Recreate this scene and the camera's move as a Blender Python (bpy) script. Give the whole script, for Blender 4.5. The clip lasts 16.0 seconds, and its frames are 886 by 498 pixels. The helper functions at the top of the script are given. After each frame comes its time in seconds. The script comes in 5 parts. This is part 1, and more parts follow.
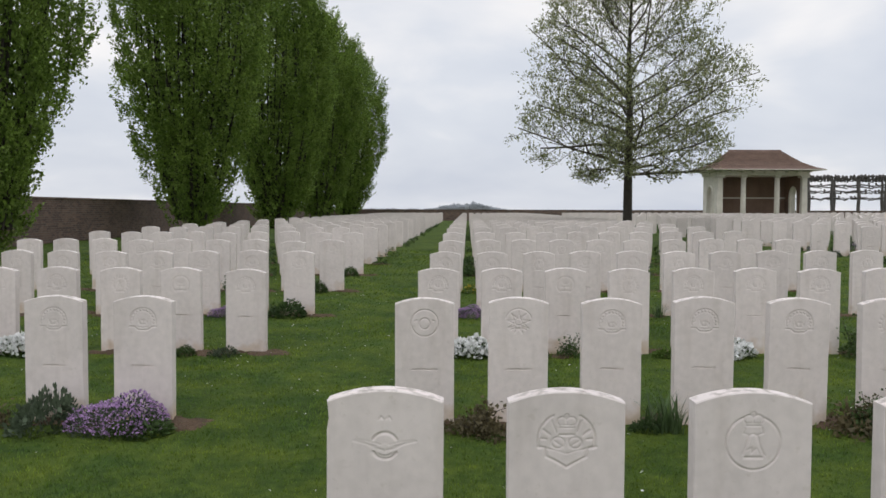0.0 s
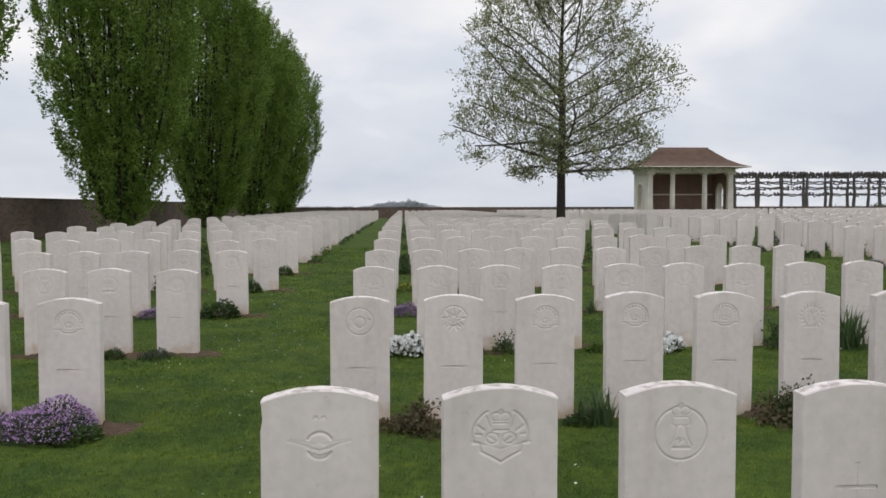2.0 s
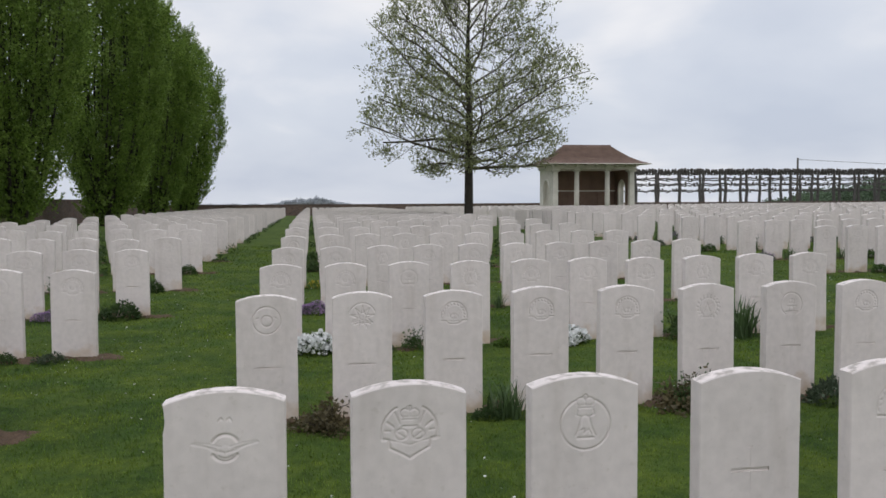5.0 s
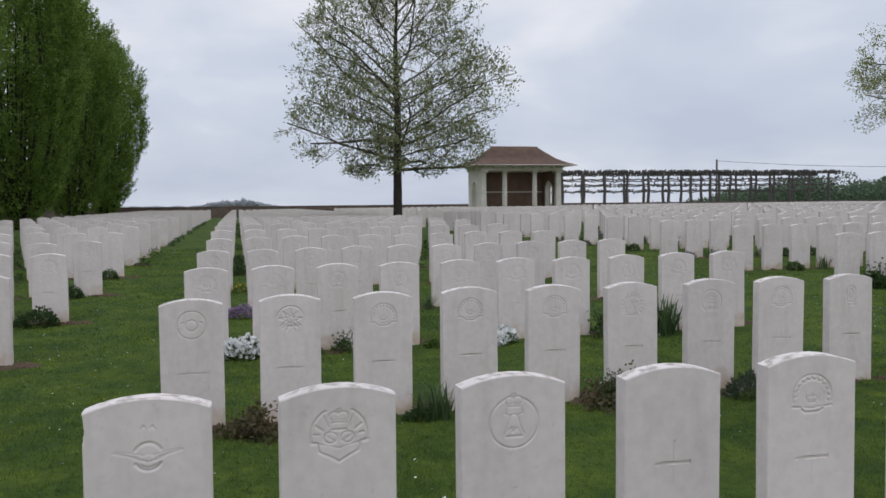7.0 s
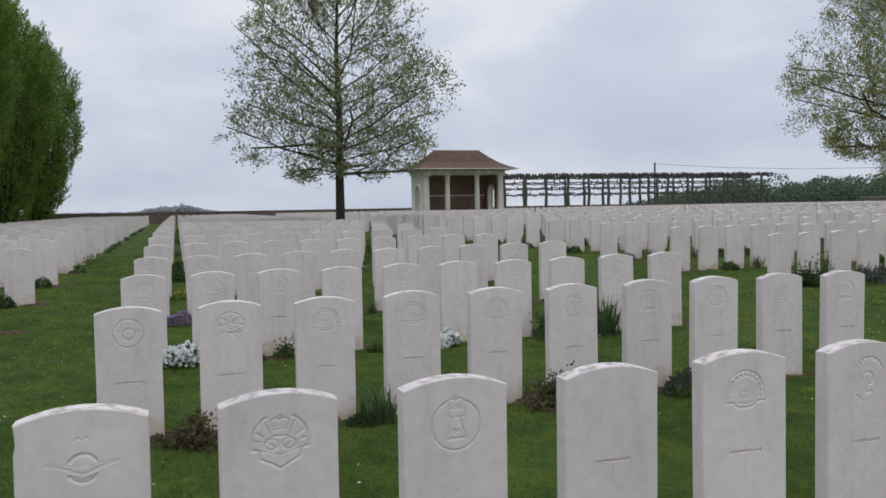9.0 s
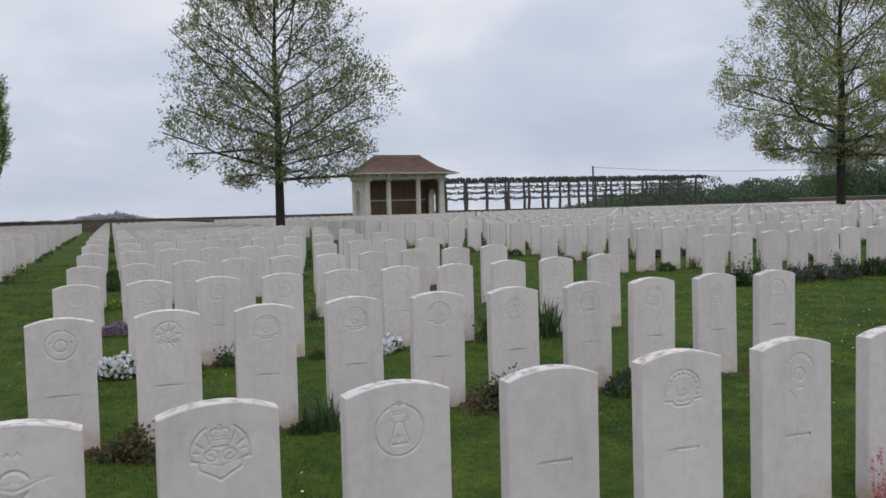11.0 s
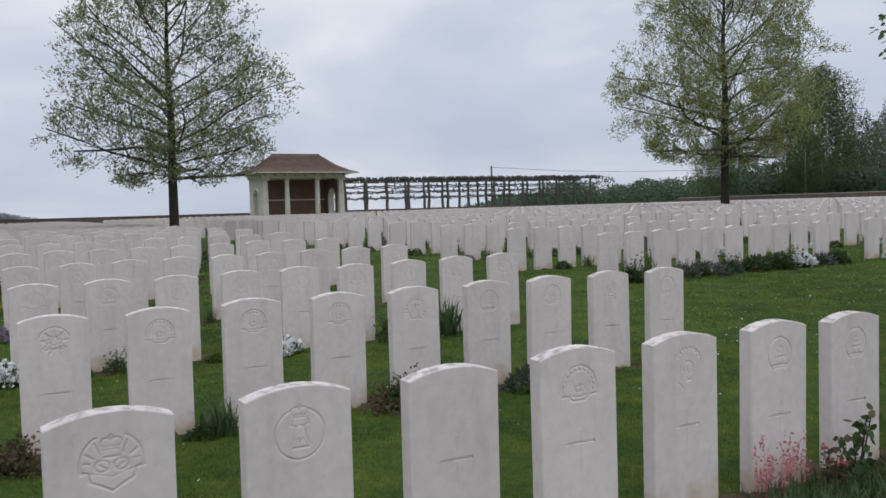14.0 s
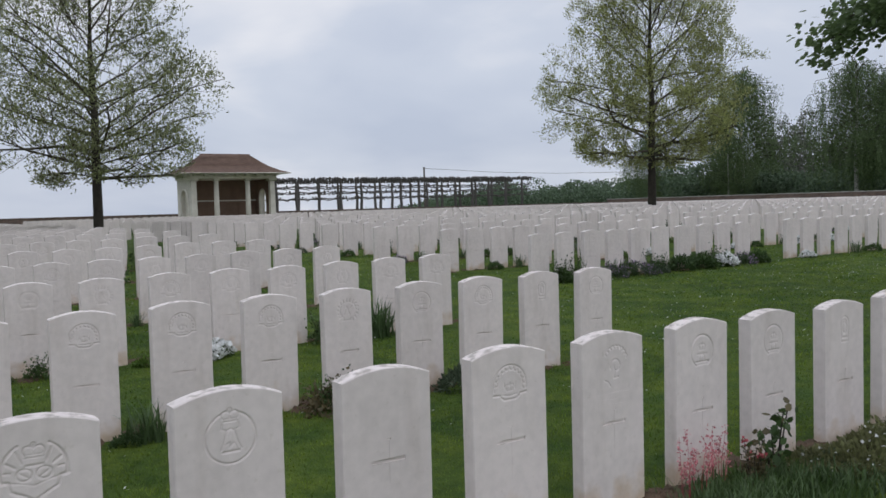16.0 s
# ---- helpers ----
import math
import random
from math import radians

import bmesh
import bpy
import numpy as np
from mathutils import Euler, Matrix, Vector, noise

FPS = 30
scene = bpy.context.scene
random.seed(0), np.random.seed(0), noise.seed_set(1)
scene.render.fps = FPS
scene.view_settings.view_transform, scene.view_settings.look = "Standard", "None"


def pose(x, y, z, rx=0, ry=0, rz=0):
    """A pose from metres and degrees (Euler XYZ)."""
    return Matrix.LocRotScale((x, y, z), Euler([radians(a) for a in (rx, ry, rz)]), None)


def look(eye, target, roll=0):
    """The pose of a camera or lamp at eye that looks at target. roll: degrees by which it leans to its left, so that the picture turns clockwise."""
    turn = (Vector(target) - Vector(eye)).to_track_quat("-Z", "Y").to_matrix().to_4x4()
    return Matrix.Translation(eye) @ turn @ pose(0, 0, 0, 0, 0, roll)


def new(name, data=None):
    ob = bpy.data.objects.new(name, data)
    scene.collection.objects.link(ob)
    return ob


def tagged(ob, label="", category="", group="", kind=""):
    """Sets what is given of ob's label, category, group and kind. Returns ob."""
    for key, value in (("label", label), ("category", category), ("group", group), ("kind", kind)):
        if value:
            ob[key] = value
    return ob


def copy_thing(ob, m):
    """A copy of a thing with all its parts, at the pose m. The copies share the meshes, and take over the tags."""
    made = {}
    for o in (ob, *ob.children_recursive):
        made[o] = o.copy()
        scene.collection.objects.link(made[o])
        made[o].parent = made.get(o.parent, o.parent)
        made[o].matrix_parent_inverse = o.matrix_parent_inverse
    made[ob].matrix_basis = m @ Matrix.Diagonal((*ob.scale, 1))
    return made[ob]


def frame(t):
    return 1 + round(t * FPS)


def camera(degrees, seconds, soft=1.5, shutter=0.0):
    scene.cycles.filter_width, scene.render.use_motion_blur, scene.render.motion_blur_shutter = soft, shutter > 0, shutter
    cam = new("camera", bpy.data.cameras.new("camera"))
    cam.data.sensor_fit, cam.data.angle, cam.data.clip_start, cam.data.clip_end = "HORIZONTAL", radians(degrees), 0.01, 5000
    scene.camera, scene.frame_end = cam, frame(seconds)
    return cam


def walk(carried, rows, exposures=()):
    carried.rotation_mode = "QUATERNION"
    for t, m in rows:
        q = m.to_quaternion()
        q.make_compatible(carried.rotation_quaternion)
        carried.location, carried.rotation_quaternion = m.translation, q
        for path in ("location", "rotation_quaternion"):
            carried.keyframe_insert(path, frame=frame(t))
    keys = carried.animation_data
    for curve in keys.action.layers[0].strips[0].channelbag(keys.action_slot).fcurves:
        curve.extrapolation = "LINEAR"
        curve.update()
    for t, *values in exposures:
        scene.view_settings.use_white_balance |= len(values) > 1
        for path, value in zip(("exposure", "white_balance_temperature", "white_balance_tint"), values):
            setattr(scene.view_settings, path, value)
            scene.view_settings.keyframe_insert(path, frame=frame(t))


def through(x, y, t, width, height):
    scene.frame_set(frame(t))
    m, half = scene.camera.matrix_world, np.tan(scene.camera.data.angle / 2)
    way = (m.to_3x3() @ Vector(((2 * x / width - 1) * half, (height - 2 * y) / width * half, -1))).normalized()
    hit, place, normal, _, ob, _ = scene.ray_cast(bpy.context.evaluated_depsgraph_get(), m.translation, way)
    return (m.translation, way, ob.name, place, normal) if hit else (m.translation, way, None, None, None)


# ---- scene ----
cam = camera(55.17, 16.0, soft=1.6)
ROWS = [  # seconds, x, y, z, yaw, pitch, roll
    (0.0, 0.000, 0.000, 1.390, 0.95, -2.67, -0.17),
    (0.5, 0.003, -0.003, 1.391, -0.18, -2.72, -0.12),
    (1.0, 0.005, -0.007, 1.393, -1.29, -2.77, -0.06),
    (1.5, 0.005, -0.013, 1.393, -2.45, -2.79, -0.02),
    (2.0, 0.008, -0.008, 1.393, -3.39, -2.83, 0.12),
    (2.5, 0.009, -0.008, 1.391, -4.28, -2.84, 0.08),
    (3.0, 0.009, -0.009, 1.390, -5.25, -2.90, 0.04),
    (3.5, 0.011, -0.011, 1.392, -6.19, -2.96, 0.16),
    (4.0, 0.011, -0.009, 1.391, -7.16, -3.00, 0.22),
    (6.5, 0.018, -0.006, 1.392, -13.30, -3.07, 0.54),
    (7.0, 0.018, -0.006, 1.391, -14.33, -3.02, 0.57),
    (7.5, 0.020, -0.005, 1.392, -15.34, -3.00, 0.61),
    (8.0, 0.023, -0.010, 1.391, -16.27, -2.95, 0.69),
    (8.5, 0.023, -0.013, 1.392, -17.21, -2.89, 0.77),
    (9.0, 0.026, -0.017, 1.390, -18.16, -2.81, 0.98),
    (11.5, 0.030, -0.015, 1.392, -23.04, -2.54, 1.54),
    (12.0, 0.031, -0.016, 1.393, -23.99, -2.51, 1.50),
    (12.5, 0.033, -0.015, 1.394, -25.20, -2.59, 1.54),
    (13.0, 0.030, -0.016, 1.393, -26.38, -2.64, 1.56),
    (13.5, 0.030, -0.013, 1.392, -27.59, -2.69, 1.61),
    (14.0, 0.029, -0.016, 1.394, -28.85, -2.81, 1.60),
    (14.5, 0.026, -0.027, 1.396, -30.08, -2.87, 1.47),
    (15.0, 0.032, -0.021, 1.395, -31.24, -2.91, 1.70),
    (15.5, 0.027, -0.028, 1.396, -32.34, -2.89, 1.60),
    (16.0, 0.022, -0.038, 1.397, -33.38, -2.87, 1.58),
]
walk(cam, [(t, pose(x, y, z, 90 + pitch, roll, yaw)) for t, x, y, z, yaw, pitch, roll in ROWS],
     exposures=[(0.0, 0.0, 6680, 10), (4.0, -0.03, 6630, 10), (6.5, -0.18, 6270, 11), (16.0, -0.22, 6260, 11)])

# ---- light ----
world = bpy.data.worlds.new("overcast_sky")
scene.world = world
world.use_nodes = True
SUN_EL, SUN_AZ = 60.0, 205.0      # degrees; azimuth clockwise from +y


def sky_nodes():
    nt = world.node_tree
    nt.nodes.clear()
    N, L = nt.nodes.new, nt.links.new
    out, bg = N("ShaderNodeOutputWorld"), N("ShaderNodeBackground")
    sky = N("ShaderNodeTexSky")
    sky.sky_type, sky.sun_disc = "NISHITA", False
    sky.sun_elevation, sky.sun_rotation = radians(SUN_EL), radians(SUN_AZ)
    sky.air_density, sky.dust_density = 1.0, 3.0
    dim = N("ShaderNodeMix")
    dim.data_type, dim.blend_type = "RGBA", "MULTIPLY"
    dim.inputs["Factor"].default_value = 1.0
    dim.inputs["B"].default_value = (0.1, 0.1, 0.1, 1)
    L(sky.outputs[0], dim.inputs["A"])
    co = N("ShaderNodeTexCoord")
    sep = N("ShaderNodeSeparateXYZ")
    L(co.outputs["Generated"], sep.inputs[0])
    # cloud deck: project the direction on a flat layer, so clouds flatten to the horizon
    lift = N("ShaderNodeMath")
    lift.operation, lift.inputs[1].default_value = "ADD", 0.30
    L(sep.outputs["Z"], lift.inputs[0])
    div = N("ShaderNodeVectorMath")
    div.operation = "DIVIDE"
    comb = N("ShaderNodeCombineXYZ")
    for i in range(3):
        L(lift.outputs[0], comb.inputs[i])
    L(co.outputs["Generated"], div.inputs[0])
    L(comb.outputs[0], div.inputs[1])
    n1, n2 = N("ShaderNodeTexNoise"), N("ShaderNodeTexNoise")
    for n, s, d in ((n1, 0.75, 4), (n2, 1.9, 5)):
        n.inputs["Scale"].default_value, n.inputs["Detail"].default_value = s, d
        n.inputs["Roughness"].default_value = 0.5
        n.inputs["Distortion"].default_value = 0.3
        L(div.outputs[0], n.inputs["Vector"])
    add = N("ShaderNodeMath")
    add.operation = "MULTIPLY_ADD"
    add.inputs[1].default_value = 0.45
    L(n2.outputs["Fac"], add.inputs[0])
    L(n1.outputs["Fac"], add.inputs[2])
    ramp = N("ShaderNodeValToRGB")
    e = ramp.color_ramp.elements
    e[0].position, e[0].color = 0.55, (0.625, 0.682, 0.80, 1)
    e[1].position, e[1].color = 0.90, (1.06, 1.045, 1.05, 1)
    m = ramp.color_ramp.elements.new(0.74)
    m.color = (0.755, 0.80, 0.89, 1)
    L(add.outputs[0], ramp.inputs[0])
    # an overcast sky brightens to the zenith
    zen = N("ShaderNodeMapRange")
    zen.inputs["From Min"].default_value, zen.inputs["From Max"].default_value = 0.25, 1.0
    zen.inputs["To Min"].default_value, zen.inputs["To Max"].default_value = 1.0, ZENITH
    L(sep.outputs["Z"], zen.inputs["Value"])
    bright = N("ShaderNodeVectorMath")
    bright.operation = "SCALE"
    L(ramp.outputs[0], bright.inputs[0])
    L(zen.outputs[0], bright.inputs["Scale"])
    mix = N("ShaderNodeMix")
    mix.data_type = "RGBA"
    mix.inputs["Factor"].default_value = 0.9
    L(dim.outputs["Result"], mix.inputs["A"])
    L(bright.outputs[0], mix.inputs["B"])
    L(mix.outputs["Result"], bg.inputs["Color"])
    bg.inputs["Strength"].default_value = 1.0
    L(bg.outputs[0], out.inputs[0])


ZENITH = 2.0
sky_nodes()
sun_data = bpy.data.lights.new("sun", "SUN")
sun_data.energy, sun_data.angle, sun_data.color = 0.4, radians(25), (1.0, 0.96, 0.9)
sun = new("sun", sun_data)
az, el = radians(SUN_AZ), radians(SUN_EL)
sun.matrix_world = look(Vector((math.sin(az) * math.cos(el), math.cos(az) * math.cos(el), math.sin(el))) * 50, (0, 0, 0))


# ---- materials ----
def material(name, base, dark=None, rough=0.8, scale=6.0, detail=6.0, bump=0.0, bump_scale=40.0, island=0.0, per_object=0.0, spec=0.3, metal=0.0):
    """Base colour mottled towards dark by noise at two sizes; fine relief; optional spread from piece to piece."""
    m = bpy.data.materials.new(name)
    m.use_nodes = True
    nt = m.node_tree
    N, L = nt.nodes.new, nt.links.new
    b = nt.nodes["Principled BSDF"]
    b.inputs["Roughness"].default_value, b.inputs["Metallic"].default_value = rough, metal
    b.inputs["Specular IOR Level"].default_value = spec
    geo = N("ShaderNodeNewGeometry")
    place = geo.outputs["Position"]
    n1, n2 = N("ShaderNodeTexNoise"), N("ShaderNodeTexNoise")
    n1.inputs["Scale"].default_value, n2.inputs["Scale"].default_value = scale, scale * 9
    for n in (n1, n2):
        n.inputs["Detail"].default_value = detail
        L(place, n.inputs["Vector"])
    mixn = N("ShaderNodeMath")
    mixn.operation, mixn.inputs[1].default_value = "MULTIPLY_ADD", 0.5
    L(n2.outputs["Fac"], mixn.inputs[0])
    half = N("ShaderNodeMath")
    half.operation, half.inputs[1].default_value = "MULTIPLY", 0.5
    L(n1.outputs["Fac"], half.inputs[0])
    L(half.outputs[0], mixn.inputs[2])
    ramp = N("ShaderNodeValToRGB")
    e = ramp.color_ramp.elements
    d = dark or tuple(c * 0.6 for c in base)
    e[0].position, e[0].color = 0.33, (*d, 1)
    e[1].position, e[1].color = 0.62, (*base, 1)
    L(mixn.outputs[0], ramp.inputs[0])
    colour = ramp.outputs[0]
    if island or per_object:
        info = N("ShaderNodeObjectInfo")
        spot = N("ShaderNodeTexWhiteNoise")
        L(info.outputs["Location"], spot.inputs["Vector"])
        rnd = geo.outputs["Random Per Island"] if island else spot.outputs["Value"]
        mr = N("ShaderNodeMapRange")
        a = island or per_object
        mr.inputs["To Min"].default_value, mr.inputs["To Max"].default_value = 1 - a, 1 + a
        L(rnd, mr.inputs["Value"])
        sc = N("ShaderNodeVectorMath")
        sc.operation = "SCALE"
        L(colour, sc.inputs[0])
        L(mr.outputs[0], sc.inputs["Scale"])
        colour = sc.outputs[0]
    L(colour, b.inputs["Base Color"])
    if bump:
        n3 = N("ShaderNodeTexNoise")
        n3.inputs["Scale"].default_value, n3.inputs["Detail"].default_value = bump_scale, 4
        L(place, n3.inputs["Vector"])
        bp = N("ShaderNodeBump")
        bp.inputs["Strength"].default_value, bp.inputs["Distance"].default_value = bump, 0.02
        L(n3.outputs["Fac"], bp.inputs["Height"])
        L(bp.outputs[0], b.inputs["Normal"])
    return m


def leaf_material(name, base, dark, spread=0.35, through=0.35):
    """Leaves: two-sided, letting some light through; tone varies leaf by leaf."""
    m = material(name, base, dark, rough=0.55, scale=0.7, island=spread)
    nt = m.node_tree
    b = nt.nodes["Principled BSDF"]
    link = b.inputs["Base Color"].links[0].from_socket
    tr = nt.nodes.new("ShaderNodeBsdfTranslucent")
    mx = nt.nodes.new("ShaderNodeMixShader")
    mx.inputs[0].default_value = through
    nt.links.new(link, tr.inputs["Color"])
    nt.links.new(b.outputs[0], mx.inputs[1])
    nt.links.new(tr.outputs[0], mx.inputs[2])
    nt.links.new(mx.outputs[0], nt.nodes["Material Output"].inputs[0])
    return m


STONE = material("portland_stone", (0.742, 0.664, 0.624), (0.632, 0.566, 0.530), rough=0.85, scale=2.6, bump=0.05, bump_scale=220, per_object=0.045)
STONE_FAR = material("portland_stone_rows", (0.742, 0.664, 0.624), (0.632, 0.566, 0.530), rough=0.85, scale=2.6, island=0.045)


def weathered(m):
    """Faint rain streaks and grey lichen bloom over the stone."""
    nt = m.node_tree
    N, L = nt.nodes.new, nt.links.new
    b = nt.nodes["Principled BSDF"]
    colour = b.inputs["Base Color"].links[0].from_socket
    geo, mp = N("ShaderNodeNewGeometry"), N("ShaderNodeMapping")
    mp.inputs["Scale"].default_value = (11, 11, 1.6)
    L(geo.outputs["Position"], mp.inputs["Vector"])
    streak, bloom = N("ShaderNodeTexNoise"), N("ShaderNodeTexNoise")
    streak.inputs["Scale"].default_value, streak.inputs["Detail"].default_value = 1.0, 5
    bloom.inputs["Scale"].default_value, bloom.inputs["Detail"].default_value = 38, 3
    L(mp.outputs[0], streak.inputs["Vector"])
    L(geo.outputs["Position"], bloom.inputs["Vector"])
    for n, lo, hi, tint in ((streak, 0.52, 0.75, (0.90, 0.89, 0.875, 1)), (bloom, 0.63, 0.74, (0.92, 0.915, 0.895, 1))):
        ramp, mul = N("ShaderNodeValToRGB"), N("ShaderNodeMix")
        e = ramp.color_ramp.elements
        e[0].position, e[0].color = lo, (1, 1, 1, 1)
        e[1].position, e[1].color = hi, tint
        L(n.outputs["Fac"], ramp.inputs[0])
        mul.data_type, mul.blend_type = "RGBA", "MULTIPLY"
        mul.inputs["Factor"].default_value = 1.0
        L(colour, mul.inputs["A"])
        L(ramp.outputs[0], mul.inputs["B"])
        colour = mul.outputs["Result"]
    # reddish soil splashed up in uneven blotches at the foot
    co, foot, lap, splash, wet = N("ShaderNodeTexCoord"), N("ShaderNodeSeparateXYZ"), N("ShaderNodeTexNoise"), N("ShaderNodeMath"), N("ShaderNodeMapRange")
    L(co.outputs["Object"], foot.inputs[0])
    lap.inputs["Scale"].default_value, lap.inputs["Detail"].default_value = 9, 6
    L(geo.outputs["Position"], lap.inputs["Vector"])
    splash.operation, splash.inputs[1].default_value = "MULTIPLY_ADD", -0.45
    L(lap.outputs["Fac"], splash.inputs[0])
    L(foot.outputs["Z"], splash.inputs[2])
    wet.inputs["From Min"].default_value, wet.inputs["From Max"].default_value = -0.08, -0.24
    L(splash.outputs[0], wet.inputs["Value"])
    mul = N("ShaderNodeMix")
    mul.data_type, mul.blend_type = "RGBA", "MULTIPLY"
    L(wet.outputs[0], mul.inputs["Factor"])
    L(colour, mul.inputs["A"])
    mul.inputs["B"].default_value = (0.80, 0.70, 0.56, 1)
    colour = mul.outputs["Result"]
    # grey lichen flecks that settle on the upturned top edge
    axis, flat, fleck, spot, both, mul = N("ShaderNodeSeparateXYZ"), N("ShaderNodeMapRange"), N("ShaderNodeTexNoise"), N("ShaderNodeMapRange"), N("ShaderNodeMath"), N("ShaderNodeMix")
    L(geo.outputs["Normal"], axis.inputs[0])
    L(axis.outputs["Z"], flat.inputs["Value"])
    flat.inputs["From Min"].default_value, flat.inputs["From Max"].default_value = 0.5, 0.8
    fleck.inputs["Scale"].default_value, fleck.inputs["Detail"].default_value = 24, 5
    L(geo.outputs["Position"], fleck.inputs["Vector"])
    L(fleck.outputs["Fac"], spot.inputs["Value"])
    spot.inputs["From Min"].default_value, spot.inputs["From Max"].default_value = 0.48, 0.62
    both.operation = "MULTIPLY"
    L(flat.outputs[0], both.inputs[0])
    L(spot.outputs[0], both.inputs[1])
    mul.data_type, mul.blend_type = "RGBA", "MULTIPLY"
    L(both.outputs[0], mul.inputs["Factor"])
    L(colour, mul.inputs["A"])
    mul.inputs["B"].default_value = (0.56, 0.55, 0.52, 1)
    L(mul.outputs["Result"], b.inputs["Base Color"])


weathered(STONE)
GRASS = material("mown_grass", (0.068, 0.108, 0.020), (0.034, 0.062, 0.011), rough=0.9, scale=0.8, bump=0.9, bump_scale=90, spec=0.1)


def mottled(m):
    """Yellowed and lush patches in the turf, a hand to a stride across."""
    nt = m.node_tree
    N, L = nt.nodes.new, nt.links.new
    b = nt.nodes["Principled BSDF"]
    colour = b.inputs["Base Color"].links[0].from_socket
    geo = N("ShaderNodeNewGeometry")
    for scale, lo, hi in ((2.4, (0.72, 0.80, 0.85, 1), (1.34, 1.18, 0.95, 1)), (17, (0.80, 0.84, 0.85, 1), (1.22, 1.16, 1.05, 1))):
        n, ramp, mul = N("ShaderNodeTexNoise"), N("ShaderNodeValToRGB"), N("ShaderNodeMix")
        n.inputs["Scale"].default_value, n.inputs["Detail"].default_value = scale, 5
        L(geo.outputs["Position"], n.inputs["Vector"])
        e = ramp.color_ramp.elements
        e[0].position, e[0].color = 0.36, lo
        e[1].position, e[1].color = 0.66, hi
        L(n.outputs["Fac"], ramp.inputs[0])
        mul.data_type, mul.blend_type = "RGBA", "MULTIPLY"
        mul.inputs["Factor"].default_value = 1.0
        L(colour, mul.inputs["A"])
        L(ramp.outputs[0], mul.inputs["B"])
        colour = mul.outputs["Result"]
    L(colour, b.inputs["Base Color"])
    for q in nt.nodes:
        if q.bl_idname == "ShaderNodeBsdfTranslucent":
            L(colour, q.inputs["Color"])


mottled(GRASS)


def brick_material(name, base, dark, mortar):
    """Courses of brick at true size, set out by the wall's own run and height."""
    m = material(name, base, dark, rough=0.9, scale=1.2, bump=0.4, bump_scale=60)
    nt = m.node_tree
    N, L = nt.nodes.new, nt.links.new
    b = nt.nodes["Principled BSDF"]
    colour = b.inputs["Base Color"].links[0].from_socket
    geo, sep, comb, add = N("ShaderNodeNewGeometry"), N("ShaderNodeSeparateXYZ"), N("ShaderNodeCombineXYZ"), N("ShaderNodeMath")
    L(geo.outputs["Position"], sep.inputs[0])
    L(sep.outputs["X"], add.inputs[0])
    L(sep.outputs["Y"], add.inputs[1])
    L(add.outputs[0], comb.inputs[0])
    L(sep.outputs["Z"], comb.inputs[1])
    br = N("ShaderNodeTexBrick")
    br.inputs["Scale"].default_value = 1.0
    br.inputs["Brick Width"].default_value, br.inputs["Row Height"].default_value, br.inputs["Mortar Size"].default_value = 0.225, 0.075, 0.006
    br.inputs["Color1"].default_value, br.inputs["Color2"].default_value = (1.25, 1.2, 1.15, 1), (0.7, 0.7, 0.72, 1)
    br.inputs["Mortar"].default_value = tuple(q / p for q, p in zip(mortar, base)) + (1,)
    L(comb.outputs[0], br.inputs["Vector"])
    mul = N("ShaderNodeMix")
    mul.data_type, mul.blend_type = "RGBA", "MULTIPLY"
    mul.inputs["Factor"].default_value = 1.0
    L(colour, mul.inputs["A"])
    L(br.outputs["Color"], mul.inputs["B"])
    L(mul.outputs["Result"], b.inputs["Base Color"])
    return m


BRICK = brick_material("red_brown_brick", (0.17, 0.115, 0.09), (0.10, 0.07, 0.058), (0.22, 0.19, 0.165))
PANEL = material("reddish_brick_panel", (0.22, 0.148, 0.11), (0.155, 0.102, 0.076), rough=0.9, scale=1.5, bump=0.3)
SOIL = material("bare_soil", (0.125, 0.082, 0.052), (0.05, 0.034, 0.022), rough=1.0, scale=14, bump=1.0, bump_scale=60)
BLADE = leaf_material("grass_blade", (0.138, 0.212, 0.038), (0.090, 0.148, 0.027), 0.3, 0.55)
mottled(BLADE)
LEAF_DARK = leaf_material("dark_green_leaf", (0.075, 0.125, 0.036), (0.036, 0.065, 0.02))
LEAF_GREY = leaf_material("grey_green_leaf", (0.095, 0.125, 0.075), (0.05, 0.07, 0.04))
LEAF_ROSE = leaf_material("bronze_rose_leaf", (0.135, 0.11, 0.055), (0.07, 0.06, 0.03))
LEAF_LIME = leaf_material("fresh_green_leaf", (0.11, 0.18, 0.03), (0.06, 0.11, 0.02))
LEAF_IRIS = leaf_material("iris_leaf", (0.10, 0.155, 0.06), (0.055, 0.09, 0.034))
LEAF_OLIVE = leaf_material("olive_groundcover_leaf", (0.17, 0.18, 0.075), (0.10, 0.105, 0.045))
LEAF_BIRCH = leaf_material("birch_leaf", (0.13, 0.18, 0.075), (0.075, 0.115, 0.045), 0.35, 0.4)
LEAF_WOOD = leaf_material("far_wood_leaf", (0.125, 0.175, 0.10), (0.07, 0.105, 0.062), 0.35, 0.4)
# copse leaves far paler than real leaf: distance haze painted into the base colour
LEAF_HAZE = leaf_material("haze_tinted_leaf", (0.56, 0.58, 0.60), (0.46, 0.48, 0.51), 0.06, 0.4)
PETAL_WHITE = leaf_material("white_petal", (0.82, 0.82, 0.80), (0.68, 0.68, 0.66), 0.12, 0.2)
PETAL_PURPLE = leaf_material("purple_petal", (0.43, 0.27, 0.48), (0.29, 0.17, 0.35), 0.3, 0.2)
